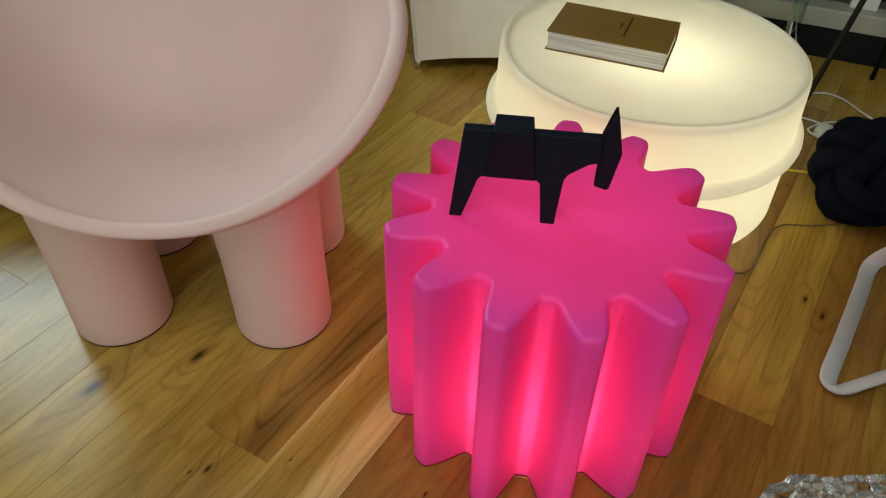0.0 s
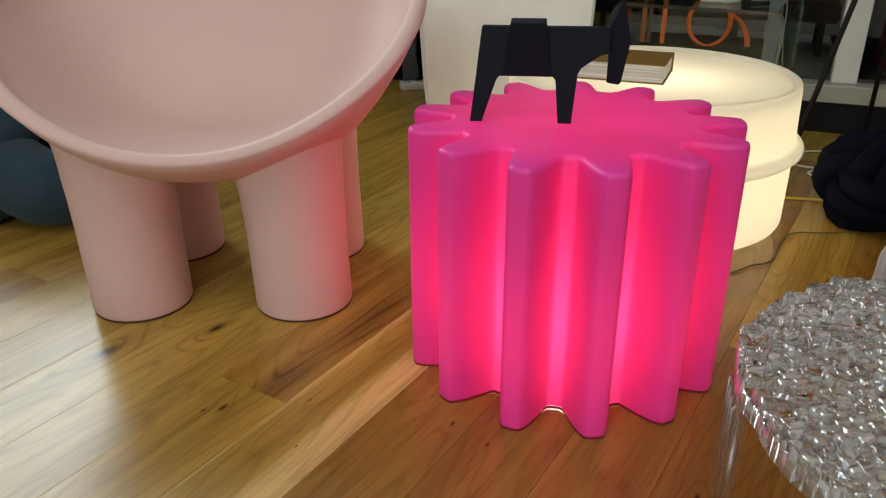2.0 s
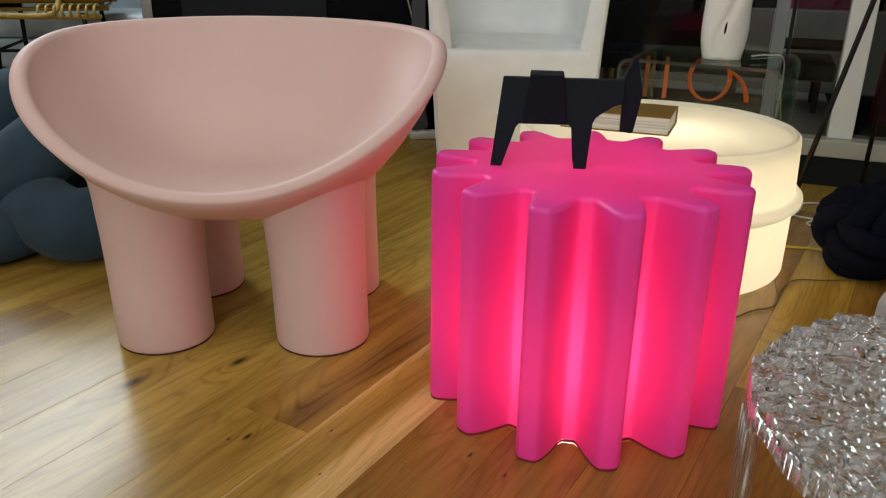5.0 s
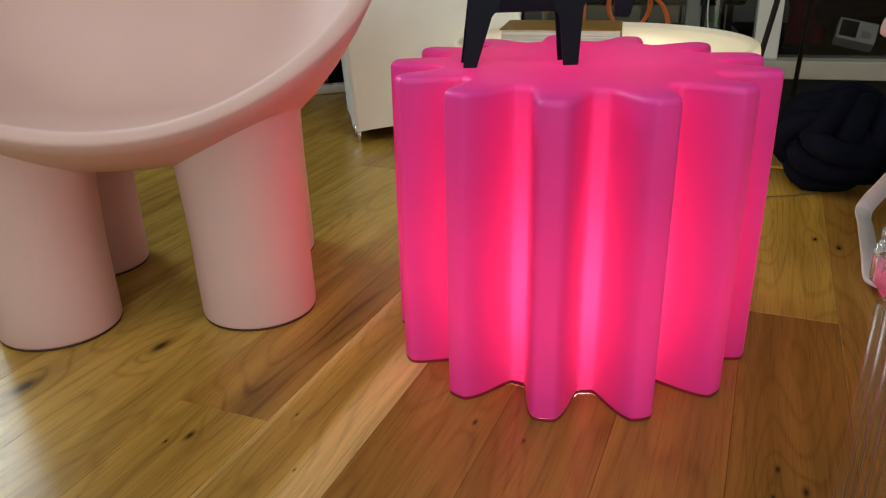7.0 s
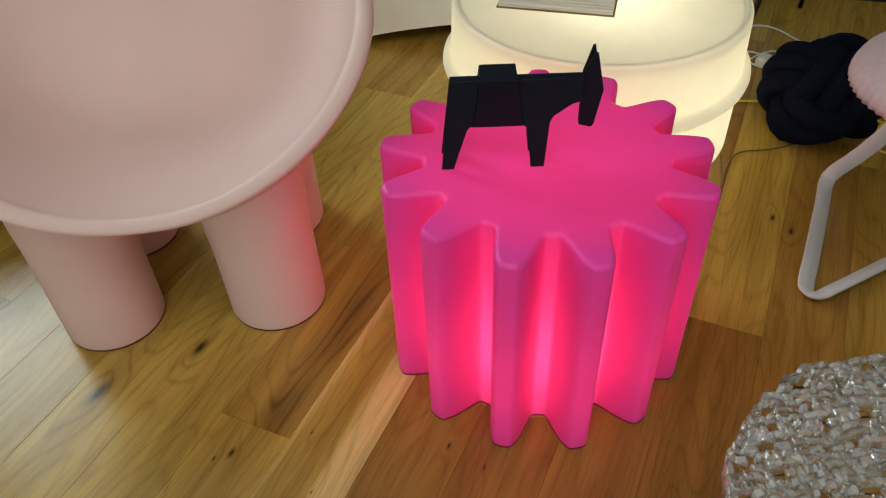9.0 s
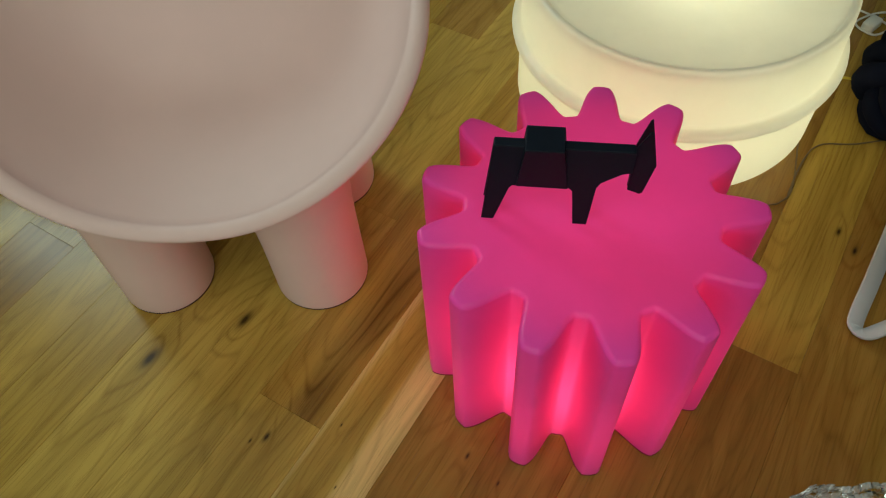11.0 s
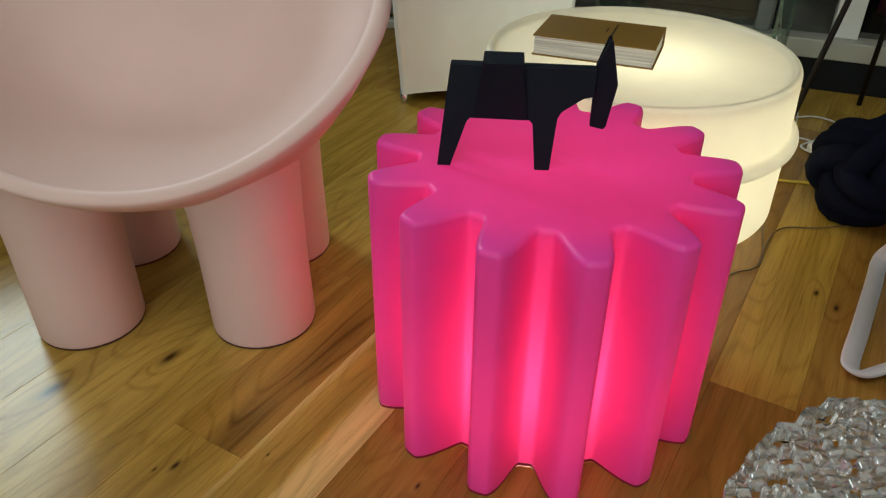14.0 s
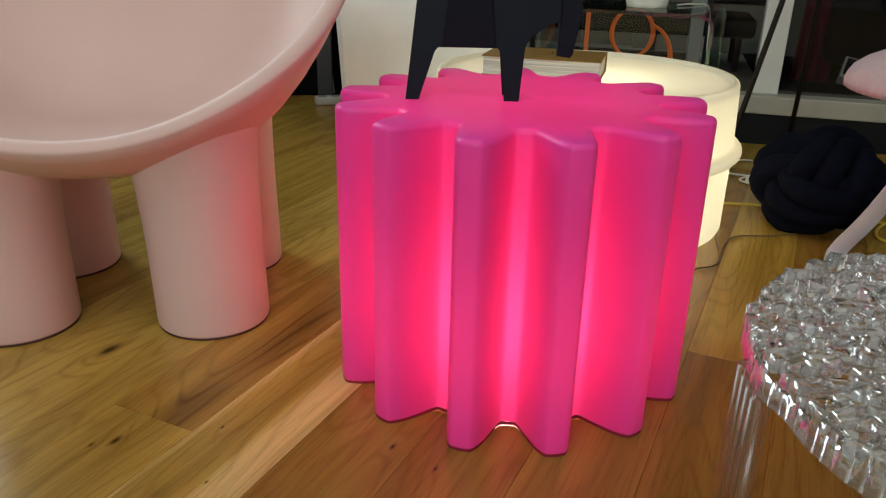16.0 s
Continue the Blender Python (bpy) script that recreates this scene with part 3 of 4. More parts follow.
# ---- the book on the drum ----
def book():
    ang = -22.3
    b = thing("book", (0.413, 1.703, 0.3378), ang, "thick hardback book with a mustard cover, lying flat", "book")
    w, d, h = 0.276, 0.172, 0.047
    part("back_cover", box(w, d, 0.003, (0, 0, 0.0017), 0.0007, 1), GOLD_COVER, b, smooth=False)
    cover = part("front_cover", box(w, d, 0.003, (0, 0, h - 0.0015), 0.0007, 1), GOLD_COVER, b, smooth=False)
    part("spine", box(w, 0.003, h - 0.0062, (0, d / 2 - 0.0015, h / 2), 0.0007, 1), GOLD_COVER, b, smooth=False)
    part("page_block", box(w - 0.008, d - 0.008, h - 0.0066, (0, -0.0008, h / 2), 0.0, 1), PAPER, b, "cream page edges", smooth=False)
    for k in range(9):
        part("title_bar", box(0.0045, 0.0085, 0.0004, (0.03 + 0.006 * (k % 1), 0.055 - 0.0115 * k, h + 0.0003)), BROWN_CORD, cover, smooth=False)
    for k in range(4):
        part("subtitle_bar", box(0.003, 0.0055, 0.0004, (0.014, 0.022 - 0.007 * k, h + 0.0003)), BROWN_CORD, cover, smooth=False)
    return b


book()


# ---- the white armchair ----
def slip_armchair():
    a = thing("covered_armchair", (0.18, 2.19, 0), 0, "armchair in a fitted off-white cloth cover, small steel legs", "armchair")
    WB, WT, SEAT, ARM, BACK = 0.245, 0.285, 0.470, 0.66, 0.95
    outline = spline([(x, y, 0) for x, y in ((-0.955, 0.0), (-0.988, 0.010), (-1, 0.04), (-1, 0.2), (-1, 0.40), (-0.86, 0.53), (-0.45, 0.57), (0, 0.575), (0.45, 0.57), (0.86, 0.53), (1, 0.40), (1, 0.2), (1, 0.04), (0.988, 0.010), (0.955, 0.0))], 6)
    plan = [(p.x, p.y, ARM + (BACK - ARM) * min(max((p.y - 0.02) / 0.45, 0), 1) ** 1.4) for p in outline]
    for k in range(1, 96):                # the front, low between the arms
        x = 0.955 - 1.91 * k / 96
        e = min(max((abs(x) - 0.845) / 0.06, 0), 1)
        plan.append((x, 0.0, SEAT + (ARM - SEAT) * e * e * (3 - 2 * e)))

    def width(z):
        return WB + (WT - WB) * min(z / 0.62, 1.25)

    bm = bmesh.new()
    columns = []
    for px, py, h in plan:
        hem = 0.032 + (0.018 * (1 - min(abs(px), 1) ** 2) if py < 0.3 else 0)
        levels = [(0.0, hem + (h - 0.028 - hem) * f) for f in (0, 0.15, 0.3, 0.45, 0.6, 0.75, 0.88, 1.0)]
        levels += [(0.08, h - 0.013), (0.25, h - 0.003), (0.5, h), (0.75, h - 0.003), (0.92, max(h - 0.013, SEAT - 0.003)), (1.0, max(h - 0.03, SEAT))]
        low = max(h - 0.03, SEAT)
        levels += [(1.03, SEAT + (low - SEAT) * f) for f in (0.7, 0.4, 0.15, 0.0)]
        column = []
        for inward, z in levels:
            w = width(z)
            ix, iy = px * (w - 0.036), 0.030 + py * 0.90
            x, y = px * w + (ix - px * w) * inward, py + (iy - py) * inward
            wob = 0.0035 * noise.noise((x * 8, y * 8, z * 7)) + 0.0015 * noise.noise((x * 26, y * 26, z * 20))
            column.append(bm.verts.new((x + wob, y + wob, z)))
        for f, dz in ((0.75, 0.006), (0.4, 0.010)):
            column.append(bm.verts.new((px * (width(SEAT) - 0.037) * f, 0.29 + (0.029 + py * 0.90 - 0.29) * f, SEAT + dz)))
        columns.append(column)
    n, mid = len(columns), bm.verts.new((0, 0.29, SEAT + 0.011))
    for k in range(n):
        p, q = columns[k], columns[(k + 1) % n]
        for m in range(len(p) - 1):
            bm.faces.new((p[m], q[m], q[m + 1], p[m + 1]))
        bm.faces.new((p[-1], q[-1], mid))
    part("cloth_cover", bm, LINEN, a)
    part("underframe", box(0.42, 0.46, 0.03, (0, 0.29, 0.060), 0.004, 1), DARK_PAINT, a, "dark underside", smooth=False)
    for lx, ly in ((-0.236, 0.02), (0.236, 0.02), (-0.236, 0.54), (0.236, 0.54)):
        part("leg", lathe([(0, 0), (0.011, 0), (0.012, 0.003), (0.012, 0.05), (0, 0.05)], 20, (lx, ly, 0)), CHROME, a, "short steel leg")
    return a


slip_armchair()


# ---- the bent glass table and the sculpture on it ----
def glass_table():
    g = thing("bent_glass_table", (0.922, 1.915, 0), -29.5, "clear bent glass side table with greenish edges", "side table")
    W, D, Hh, T, R = 0.490, 0.425, 0.455, 0.010, 0.035
    outer, inner = [], []
    for (cx, a0) in ((-R, 0), (-W + R, 90)):
        for k in range(9):
            t = radians(a0 + 90 * k / 8)
            outer.append((cx + R * math.cos(t), Hh - R + R * math.sin(t)))
            inner.append((cx + (R - T) * math.cos(t), Hh - R + (R - T) * math.sin(t)))
    loop = [(0, 0)] + outer + [(-W, 0), (-W + T, 0)] + inner[::-1] + [(-T, 0)]
    bm = bmesh.new()
    f0 = [bm.verts.new((x, 0, z)) for x, z in loop]
    f1 = [bm.verts.new((x, D, z)) for x, z in loop]
    n = len(loop)
    for k in range(n):
        bm.faces.new((f0[k], f0[(k + 1) % n], f1[(k + 1) % n], f1[k]))
    # end faces as strips
    m = len(outer) + 2
    for f in (f0, f1):
        a, b = f[:m], f[m:][::-1]
        for k in range(m - 1):
            bm.faces.new((a[k], a[k + 1], b[k + 1], b[k]))
    sheet = part("glass_sheet", bm, SHEET_GLASS, g, smooth=False)
    for y in (-0.0015, D - 0.0005):
        bm = bmesh.new()
        e0 = [bm.verts.new((x, y, z)) for x, z in loop]
        e1 = [bm.verts.new((x, y + 0.002, z)) for x, z in loop]
        for k in range(n):
            bm.faces.new((e0[k], e0[(k + 1) % n], e1[(k + 1) % n], e1[k]))
        for e in (e0, e1):
            a, b = e[:m], e[m:][::-1]
            for k in range(m - 1):
                bm.faces.new((a[k], a[k + 1], b[k + 1], b[k]))
        part("polished_edge", bm, GREEN_EDGE, sheet, "greenish polished edge", smooth=False)
    return g


glass_table()


def sculpture():
    v = thing("table_sculpture", (0.822, 2.165, 0.4555), 8, "white bisque torso-like sculpture lamp with a narrow slit", "sculpture")
    bm = bmesh.new()
    N, M = 44, 30
    rings = []
    for j in range(M):
        t = j / (M - 1)
        z = 0.34 * t
        w = 0.060 + 0.016 * math.sin(t * 2.6) + 0.005 * math.sin(t * 9)
        d = 0.048 + 0.010 * math.sin(t * 3.0)
        ring = []
        for k in range(N):
            a = 2 * math.pi * k / N + 0.25 * math.sin(3 * t)
            x, y = w * math.cos(a), d * math.sin(a)
            groove = math.exp(-((x + 0.019 - 0.022 * math.sin(7 * t + 3.6)) / 0.012) ** 2) * (1 if y < 0 else 0)
            y += 0.012 * groove
            ring.append(bm.verts.new((x, y, z)))
        rings.append(ring)
    for p, q in zip(rings, rings[1:]):
        for k in range(N):
            bm.faces.new((p[k], p[(k + 1) % N], q[(k + 1) % N], q[k]))
    bm.faces.new(rings[0][::-1])
    bm.faces.new(rings[-1])
    body = part("body", bm, PORCELAIN, v)
    # dark solid stands in for the shade inside the slit
    bm = lathe([(0, -0.5), (0.30, -0.46), (0.75, -0.25), (1, 0), (0.75, 0.25), (0.30, 0.46), (0, 0.5)], 20)
    bmesh.ops.transform(bm, matrix=Matrix.Translation((-0.021, -0.0455, 0.092)) @ Matrix.Rotation(radians(4), 4, "Y") @ Matrix.Diagonal((0.0055, 0.004, 0.046, 1)), verts=bm.verts)
    part("slit", bm, DARK_PAINT, body, "narrow slit, its shade drawn as a dark solid")
    return v


sculpture()


# ---- the shop window behind ----
PD = Vector((math.cos(radians(-22)), math.sin(radians(-22)), 0))
PO = Vector((1.3, 2.31, 0))
PT = Matrix.Translation(PO) @ Matrix.Rotation(radians(-22), 4, "Z")


def at_window(ob):
    ob.matrix_basis = PT
    return ob


SA, SB = -0.95, 3.0
tagged(at_window(part("window_plinth", box(SB - SA, 0.12, 0.105, ((SA + SB) / 2, 0.06, 0.0525), 0.002, 1), PLINTH_PAINT, smooth=False)), "dark grey painted plinth under the shop window", "plinth", "", "structure")
tagged(at_window(part("window_ledge", box(SB - SA, 0.14, 0.060, ((SA + SB) / 2, 0.055, 0.135), 0.004, 2), SILL_PAINT, smooth=False)), "pale worn window ledge", "ledge", "", "structure")
tagged(at_window(part("display_deck", box(0.97, 1.6, 0.03, (-0.465, 0.925, 0.150)), GREY_PANEL, smooth=False)), "warm grey display deck behind the glass", "platform", "", "structure")
tagged(at_window(part("display_carpet", box(2.98, 1.6, 0.03, (1.511, 0.925, 0.150)), DECK_PAINT, smooth=False)), "black carpeted display deck behind the glass", "platform", "", "structure")
win = tagged(at_window(new("window_1")), "tall shop window with metal posts and orange lettering", "window", "", "structure")
part("mullion", box(0.045, 0.05, 2.4, (-0.227, 0.05, 0.165 + 1.2), 0.002, 1), POST_GREY, win, "grey aluminium post", smooth=False)
part("mullion", box(0.012, 0.03, 2.4, (-0.190, 0.06, 0.165 + 1.2), 0.002, 1), PLINTH_PAINT, win, "dark seal", smooth=False)
part("mullion", box(0.080, 0.05, 2.4, (0.020, 0.05, 0.165 + 1.2), 0.003, 1), LEDGE_PAINT, win, "white painted post", smooth=False)
for a, b in ((-0.93, -0.252), (-0.182, -0.022), (0.062, 2.9)):
    pane = part("pane", box(b - a, 0.008, 2.4, ((a + b) / 2, 0.06, 0.165 + 1.2)), PANE, win, smooth=False)
    pane.visible_shadow = False
# orange lettering on the glass, as plain strokes
def arc_stroke(cx, cz, rx, rz, a0, a1, wide):
    pts = [Vector((cx + rx * math.cos(radians(a0 + (a1 - a0) * k / 24)), 0.0, cz + rz * math.sin(radians(a0 + (a1 - a0) * k / 24)))) for k in range(25)]
    bm = bmesh.new()
    prev = None
    for k, p in enumerate(pts):
        q = Vector((cx, 0, cz))
        out = (p - q).normalized()
        w = wide * (0.35 + 0.65 * abs(math.cos(radians(a0 + (a1 - a0) * k / 24))))
        pair = (bm.verts.new((p.x + out.x * w, 0.0535, p.z + out.z * w)), bm.verts.new((p.x - out.x * w, 0.0535, p.z - out.z * w)), bm.verts.new((p.x - out.x * w, 0.0550, p.z - out.z * w)), bm.verts.new((p.x + out.x * w, 0.0550, p.z + out.z * w)))
        if prev:
            for m in range(4):
                bm.faces.new((prev[m], prev[(m + 1) % 4], pair[(m + 1) % 4], pair[m]))
        else:
            bm.faces.new(pair)
        prev = pair
    bm.faces.new(prev[::-1])
    return bm


part("letter_stroke", arc_stroke(-0.436, 0.338, 0.070, 0.080, 0, 360, 0.008), ORANGE, win, "orange ring")
part("letter_stroke", box(0.015, 0.0015, 0.15, (-0.590, 0.0543, 0.330)), ORANGE, win, "orange bar", smooth=False)
part("letter_stroke", box(0.015, 0.0015, 0.15, (-0.660, 0.0543, 0.330)), ORANGE, win, "orange bar", smooth=False)
part("letter_stroke", arc_stroke(-0.390, 0.250, 0.090, 0.120, 5, 75, 0.009), ORANGE, win, "orange curve")


def window_thing(name, label, cat, at):
    t = thing(name, (0, 0, 0), 0, label, cat)
    t.matrix_basis = PT @ Matrix.Translation(at)
    return t


DZ = 0.1655
bench = window_thing("display_bench", "low black bench with a thick pad on thin legs", "bench", (-0.47, 0.62, DZ))
part("seat_pad", box(0.95, 0.34, 0.075, (0, 0, 0.165), 0.02, 3), BLACK_STEEL, bench)
for x in (-0.42, 0.1, 0.42):
    for y in (-0.13, 0.13):
        part("leg", box(0.022, 0.022, 0.128, (x, y, 0.064), 0.002, 1), BROWN_PANEL, bench, smooth=False)
tray = window_thing("wooden_tray", "dark walnut low tray lying on the deck", "tray", (-0.45, 0.28, DZ))
part("base", box(0.46, 0.26, 0.02, (0, 0, 0.011), 0.004, 2), BROWN_PANEL, tray, smooth=False)
part("rim_front", box(0.46, 0.015, 0.05, (0, -0.123, 0.046), 0.003, 1), BROWN_PANEL, tray, smooth=False)
part("rim_back", box(0.46, 0.015, 0.05, (0, 0.123, 0.046), 0.003, 1), BROWN_PANEL, tray, smooth=False)
screen = window_thing("black_cabinet", "black cabinet on a dark wooden board", "cabinet", (-0.62, 1.25, DZ))
part("body", box(0.80, 0.35, 0.95, (0, 0, 0.62), 0.01, 2), DARK_PAINT, screen, smooth=False)
part("board", box(0.86, 0.40, 0.02, (0, 0, 0.135), 0.003, 1), BROWN_PANEL, screen, "dark wooden board", smooth=False)
part("foot", box(0.70, 0.30, 0.125, (0, 0, 0.0625), 0.003, 1), GREY_PANEL, screen, smooth=False)
table = window_thing("black_side_table", "black metal side table with a thin top", "side table", (0.02, 0.55, DZ))
part("tabletop", box(0.34, 0.34, 0.012, (-0.09, 0, 0.262), 0.004, 2), BLACK_STEEL, table, smooth=False)
for x in (-0.24, 0.06):
    for y in (-0.15, 0.15):
        part("leg", tube([Vector((x, y, 0)), Vector((x, y, 0.256))], 0.006, 10), BLACK_STEEL, table)
curtain = window_thing("crimson_screen", "crimson fabric screen standing on the deck", "screen", (0.16, 0.36, DZ))
bm = bmesh.new()
pts = [(-0.02 + 0.13 * k / 12, 0.012 * math.sin(k * 1.7)) for k in range(13)]
front = [(bm.verts.new((x, y, 0)), bm.verts.new((x + 0.05, y, 1.5))) for x, y in pts]
rear = [(bm.verts.new((x, y + 0.02, 0)), bm.verts.new((x + 0.05, y + 0.02, 1.5))) for x, y in pts]
for k in range(12):
    bm.faces.new((front[k][0], front[k + 1][0], front[k + 1][1], front[k][1]))
    bm.faces.new((rear[k][0], rear[k][1], rear[k + 1][1], rear[k + 1][0]))
    bm.faces.new((front[k][0], rear[k][0], rear[k + 1][0], front[k + 1][0]))
    bm.faces.new((front[k][1], front[k + 1][1], rear[k + 1][1], rear[k][1]))
bm.faces.new((front[0][0], front[0][1], rear[0][1], rear[0][0]))
bm.faces.new((front[12][0], rear[12][0], rear[12][1], front[12][1]))
part("fabric", bm, RED_PANEL, curtain)
red2 = window_thing("crimson_board", "crimson board hanging at the back of the display", "board", (-0.05, 1.1, DZ))
part("panel", box(0.42, 0.03, 0.60, (0, 0, 0.662), 0.004, 1), RED_PANEL, red2, smooth=False)
part("stand", box(0.84, 0.16, 0.36, (0, 0, 0.18), 0.004, 1), GREY_PANEL, red2, smooth=False)
lounge = window_thing("black_lounge_chair", "black upholstered lounge chair behind the glass", "armchair", (0.72, 0.62, DZ))
part("seat", box(0.80, 0.62, 0.20, (0, 0, 0.20), 0.06, 4), NAVY, lounge)
part("backrest", box(0.80, 0.18, 0.70, (0, 0.34, 0.42), 0.06, 4), NAVY, lounge)
part("armrest", box(0.14, 0.62, 0.40, (-0.42, 0, 0.26), 0.05, 4), NAVY, lounge)
part("armrest", box(0.14, 0.62, 0.40, (0.42, 0, 0.26), 0.05, 4), NAVY, lounge)
for x in (-0.35, 0.35):
    for y in (-0.22, 0.22):
        part("leg", box(0.04, 0.04, 0.11, (x, y, 0.055), 0.004, 1), BLACK_STEEL, lounge, smooth=False)
card = window_thing("lamp_box", "small white carton with a dark lamp pictured on it", "box", (0.335, 0.20, DZ))
R0 = Matrix.Rotation(radians(-38), 4, "X") @ Matrix.Rotation(radians(14), 4, "Y")
for nm, sz, off, mt in (("carton", (0.125, 0.05, 0.080), (0, 0, 0), LEDGE_PAINT), ("picture", (0.056, 0.002, 0.062), (-0.028, -0.0262, 0.002), BLACK_STEEL), ("print_bar", (0.030, 0.002, 0.024), (0.030, -0.0262, -0.01), GREY_PANEL)):
    part(nm, box(*sz, R0 @ Vector(off) + Vector((0, 0, 0.058)), 0.0, 1, R0), mt, card, smooth=False)
tagged(at_window(part("display_back", box(SB - SA, 0.1, 2.6, ((SA + SB) / 2, 1.77, 1.3)), DARK_PAINT, smooth=False)), "black back wall of the window display", "wall", "", "structure")

# ---- black partition behind the seats ----
tagged(part("partition", box(1.78, 0.10, 2.3, (-0.41, 3.20, 1.15), 0.003, 1), DARK_PAINT, smooth=False), "black painted partition wall", "wall", "", "structure")
tagged(part("partition_edge", box(0.045, 0.12, 2.3, (-1.3225, 3.20, 1.15), 0.003, 1), CHROME, smooth=False), "grey metal edge of the partition", "trim", "", "structure")
tagged(part("partition_panel", box(0.62, 0.02, 1.9, (-0.86, 3.139, 1.0), 0.003, 1), PLINTH_PAINT, smooth=False), "dark grey panel on the black partition", "panel", "", "structure")
tagged(part("column", box(0.06, 0.06, 2.6, (-0.155, 3.05, 1.3), 0.004, 1), COLUMN_PAINT, smooth=False), "slim grey square column", "column", "", "structure")


def power_strip():
    p = thing("power_strip", (-0.115, 2.98, 0), 12, "white plastic power strip lying on the floor", "power strip")
    part("body", box(0.16, 0.055, 0.032, (0, 0, 0.016), 0.006, 3), LEDGE_PAINT, p)
    for k in (-0.05, 0, 0.05):
        part("socket", lathe([(0, 0.0), (0.017, 0.0), (0.018, 0.001), (0, 0.001)], 20, (k, 0, 0.032)), GREY_PANEL, p)
    return p


power_strip()


def cord(name, pts, r, mat, label):
    return tagged(part(name, tube(spline(pts, 8), r, 8), mat), label, "cable")


cord("hanging_cable", [(-0.27, 3.10, 2.6), (-0.265, 3.08, 1.6), (-0.24, 3.08, 0.8), (-0.17, 3.10, 0.42), (-0.14, 3.11, 0.2), (-0.12, 3.05, 0.03)], 0.0035, GREY_PANEL, "thin grey cable hanging down the black partition")
cord("hanging_cable", [(0.475, 2.62, 2.4), (0.478, 2.60, 1.4), (0.470, 2.60, 0.7), (0.478, 2.59, 0.3), (0.49, 2.55, 0.006)], 0.003, WHITE_CORD, "thin white cable hanging beside the armchair")
FLOOR_CORD = plain("tan_flex", (0.16, 0.105, 0.045), 0.5, 0, 0.1, spec=0.3)
cord("lamp_cable", [(0.80, 1.50, 0.004), (0.74, 1.33, 0.004), (0.70, 1.285, 0.004), (0.66, 1.272, 0.004), (0.55, 1.20, 0.004), (0.40, 1.14, 0.004)], 0.0018, FLOOR_CORD, "thin brown cable lying on the floor")
cord("floor_cable", [(0.72, 1.30, 0.004), (0.78, 1.40, 0.004), (0.835, 1.452, 0.004), (0.92, 1.452, 0.004), (1.04, 1.47, 0.004)], 0.0018, FLOOR_CORD, "thin brown cable running under the knot cushion")
cord("white_cable", [(0.93, 1.93, 0.30), (0.955, 1.93, 0.12), (1.02, 1.95, 0.02), (1.09, 1.92, 0.006), (1.13, 1.86, 0.006), (1.08, 1.83, 0.006), (1.05, 1.88, 0.008), (1.14, 1.91, 0.012), (1.20, 1.84, 0.006)], 0.0028, WHITE_CORD, "white cable with a loop on the floor")
cord("white_cable", [(0.90, 1.86, 0.006), (1.0, 2.02, 0.006), (1.14, 2.085, 0.006), (1.21, 2.06, 0.006), (1.25, 1.96, 0.006), (1.33, 1.80, 0.006)], 0.0028, WHITE_CORD, "white cable lying on the floor")
cord("table_lamp_cable", [(0.93, 2.20, 0.459), (1.00, 2.23, 0.459), (1.06, 2.255, 0.44), (1.075, 2.262, 0.30), (1.11, 2.24, 0.10), (1.16, 2.18, 0.006), (1.09, 2.02, 0.006), (1.0, 1.92, 0.006)], 0.0022, WHITE_CORD, "white cable falling from the glass table")
cord("yellow_cable", [(0.86, 1.70, 0.005), (0.93, 1.68, 0.005), (1.0, 1.66, 0.005), (1.06, 1.60, 0.005)], 0.0035, YELLOW_CORD, "yellow cable on the floor")
cord("yellow_cable", [(1.20, 1.55, 0.005), (1.26, 1.50, 0.005), (1.30, 1.42, 0.005), (1.22, 1.36, 0.005), (1.17, 1.42, 0.005), (1.24, 1.50, 0.009), (1.40, 1.56, 0.005)], 0.0035, YELLOW_CORD, "yellow cable looped on the floor")
plug = thing("plug", (1.085, 1.865, 0), 40, "small white mains plug on the floor", "plug")
part("body", box(0.05, 0.032, 0.026, (0, 0, 0.013), 0.006, 3), LEDGE_PAINT, plug)
part("pin", tube([Vector((0.02, 0.008, 0.013)), Vector((0.045, 0.008, 0.013))], 0.002, 8), CHROME, plug)
part("pin", tube([Vector((0.02, -0.008, 0.013)), Vector((0.045, -0.008, 0.013))], 0.002, 8), CHROME, plug)

# ---- tripod lamp ----
def tripod_lamp():
    t = thing("tripod_lamp", (1.28, 2.01, 0), 0, "slim dark brown metal tripod floor lamp", "floor lamp")
    apex = Vector((0, 0, 1.08))
    for fx, fy in ((0.878 - 1.28, 1.701 - 2.01), (1.362 - 1.28, 2.190 - 2.01), (0.50, -0.16)):
        part("leg", tube([Vector((fx, fy, 0.0)), apex], 0.0075, 12), BROWN_CORD, t)
    part("hub", lathe([(0, 1.05), (0.025, 1.05), (0.028, 1.07), (0.028, 1.11), (0.012, 1.12), (0.012, 1.40), (0, 1.40)], 24), BROWN_CORD, t)
    part("shade", lathe([(0.16, 1.38), (0.20, 1.36), (0.13, 1.62), (0.128, 1.62), (0.196, 1.364), (0.16, 1.384)], 48), BLACK_STEEL, t)
    return t


tripod_lamp()


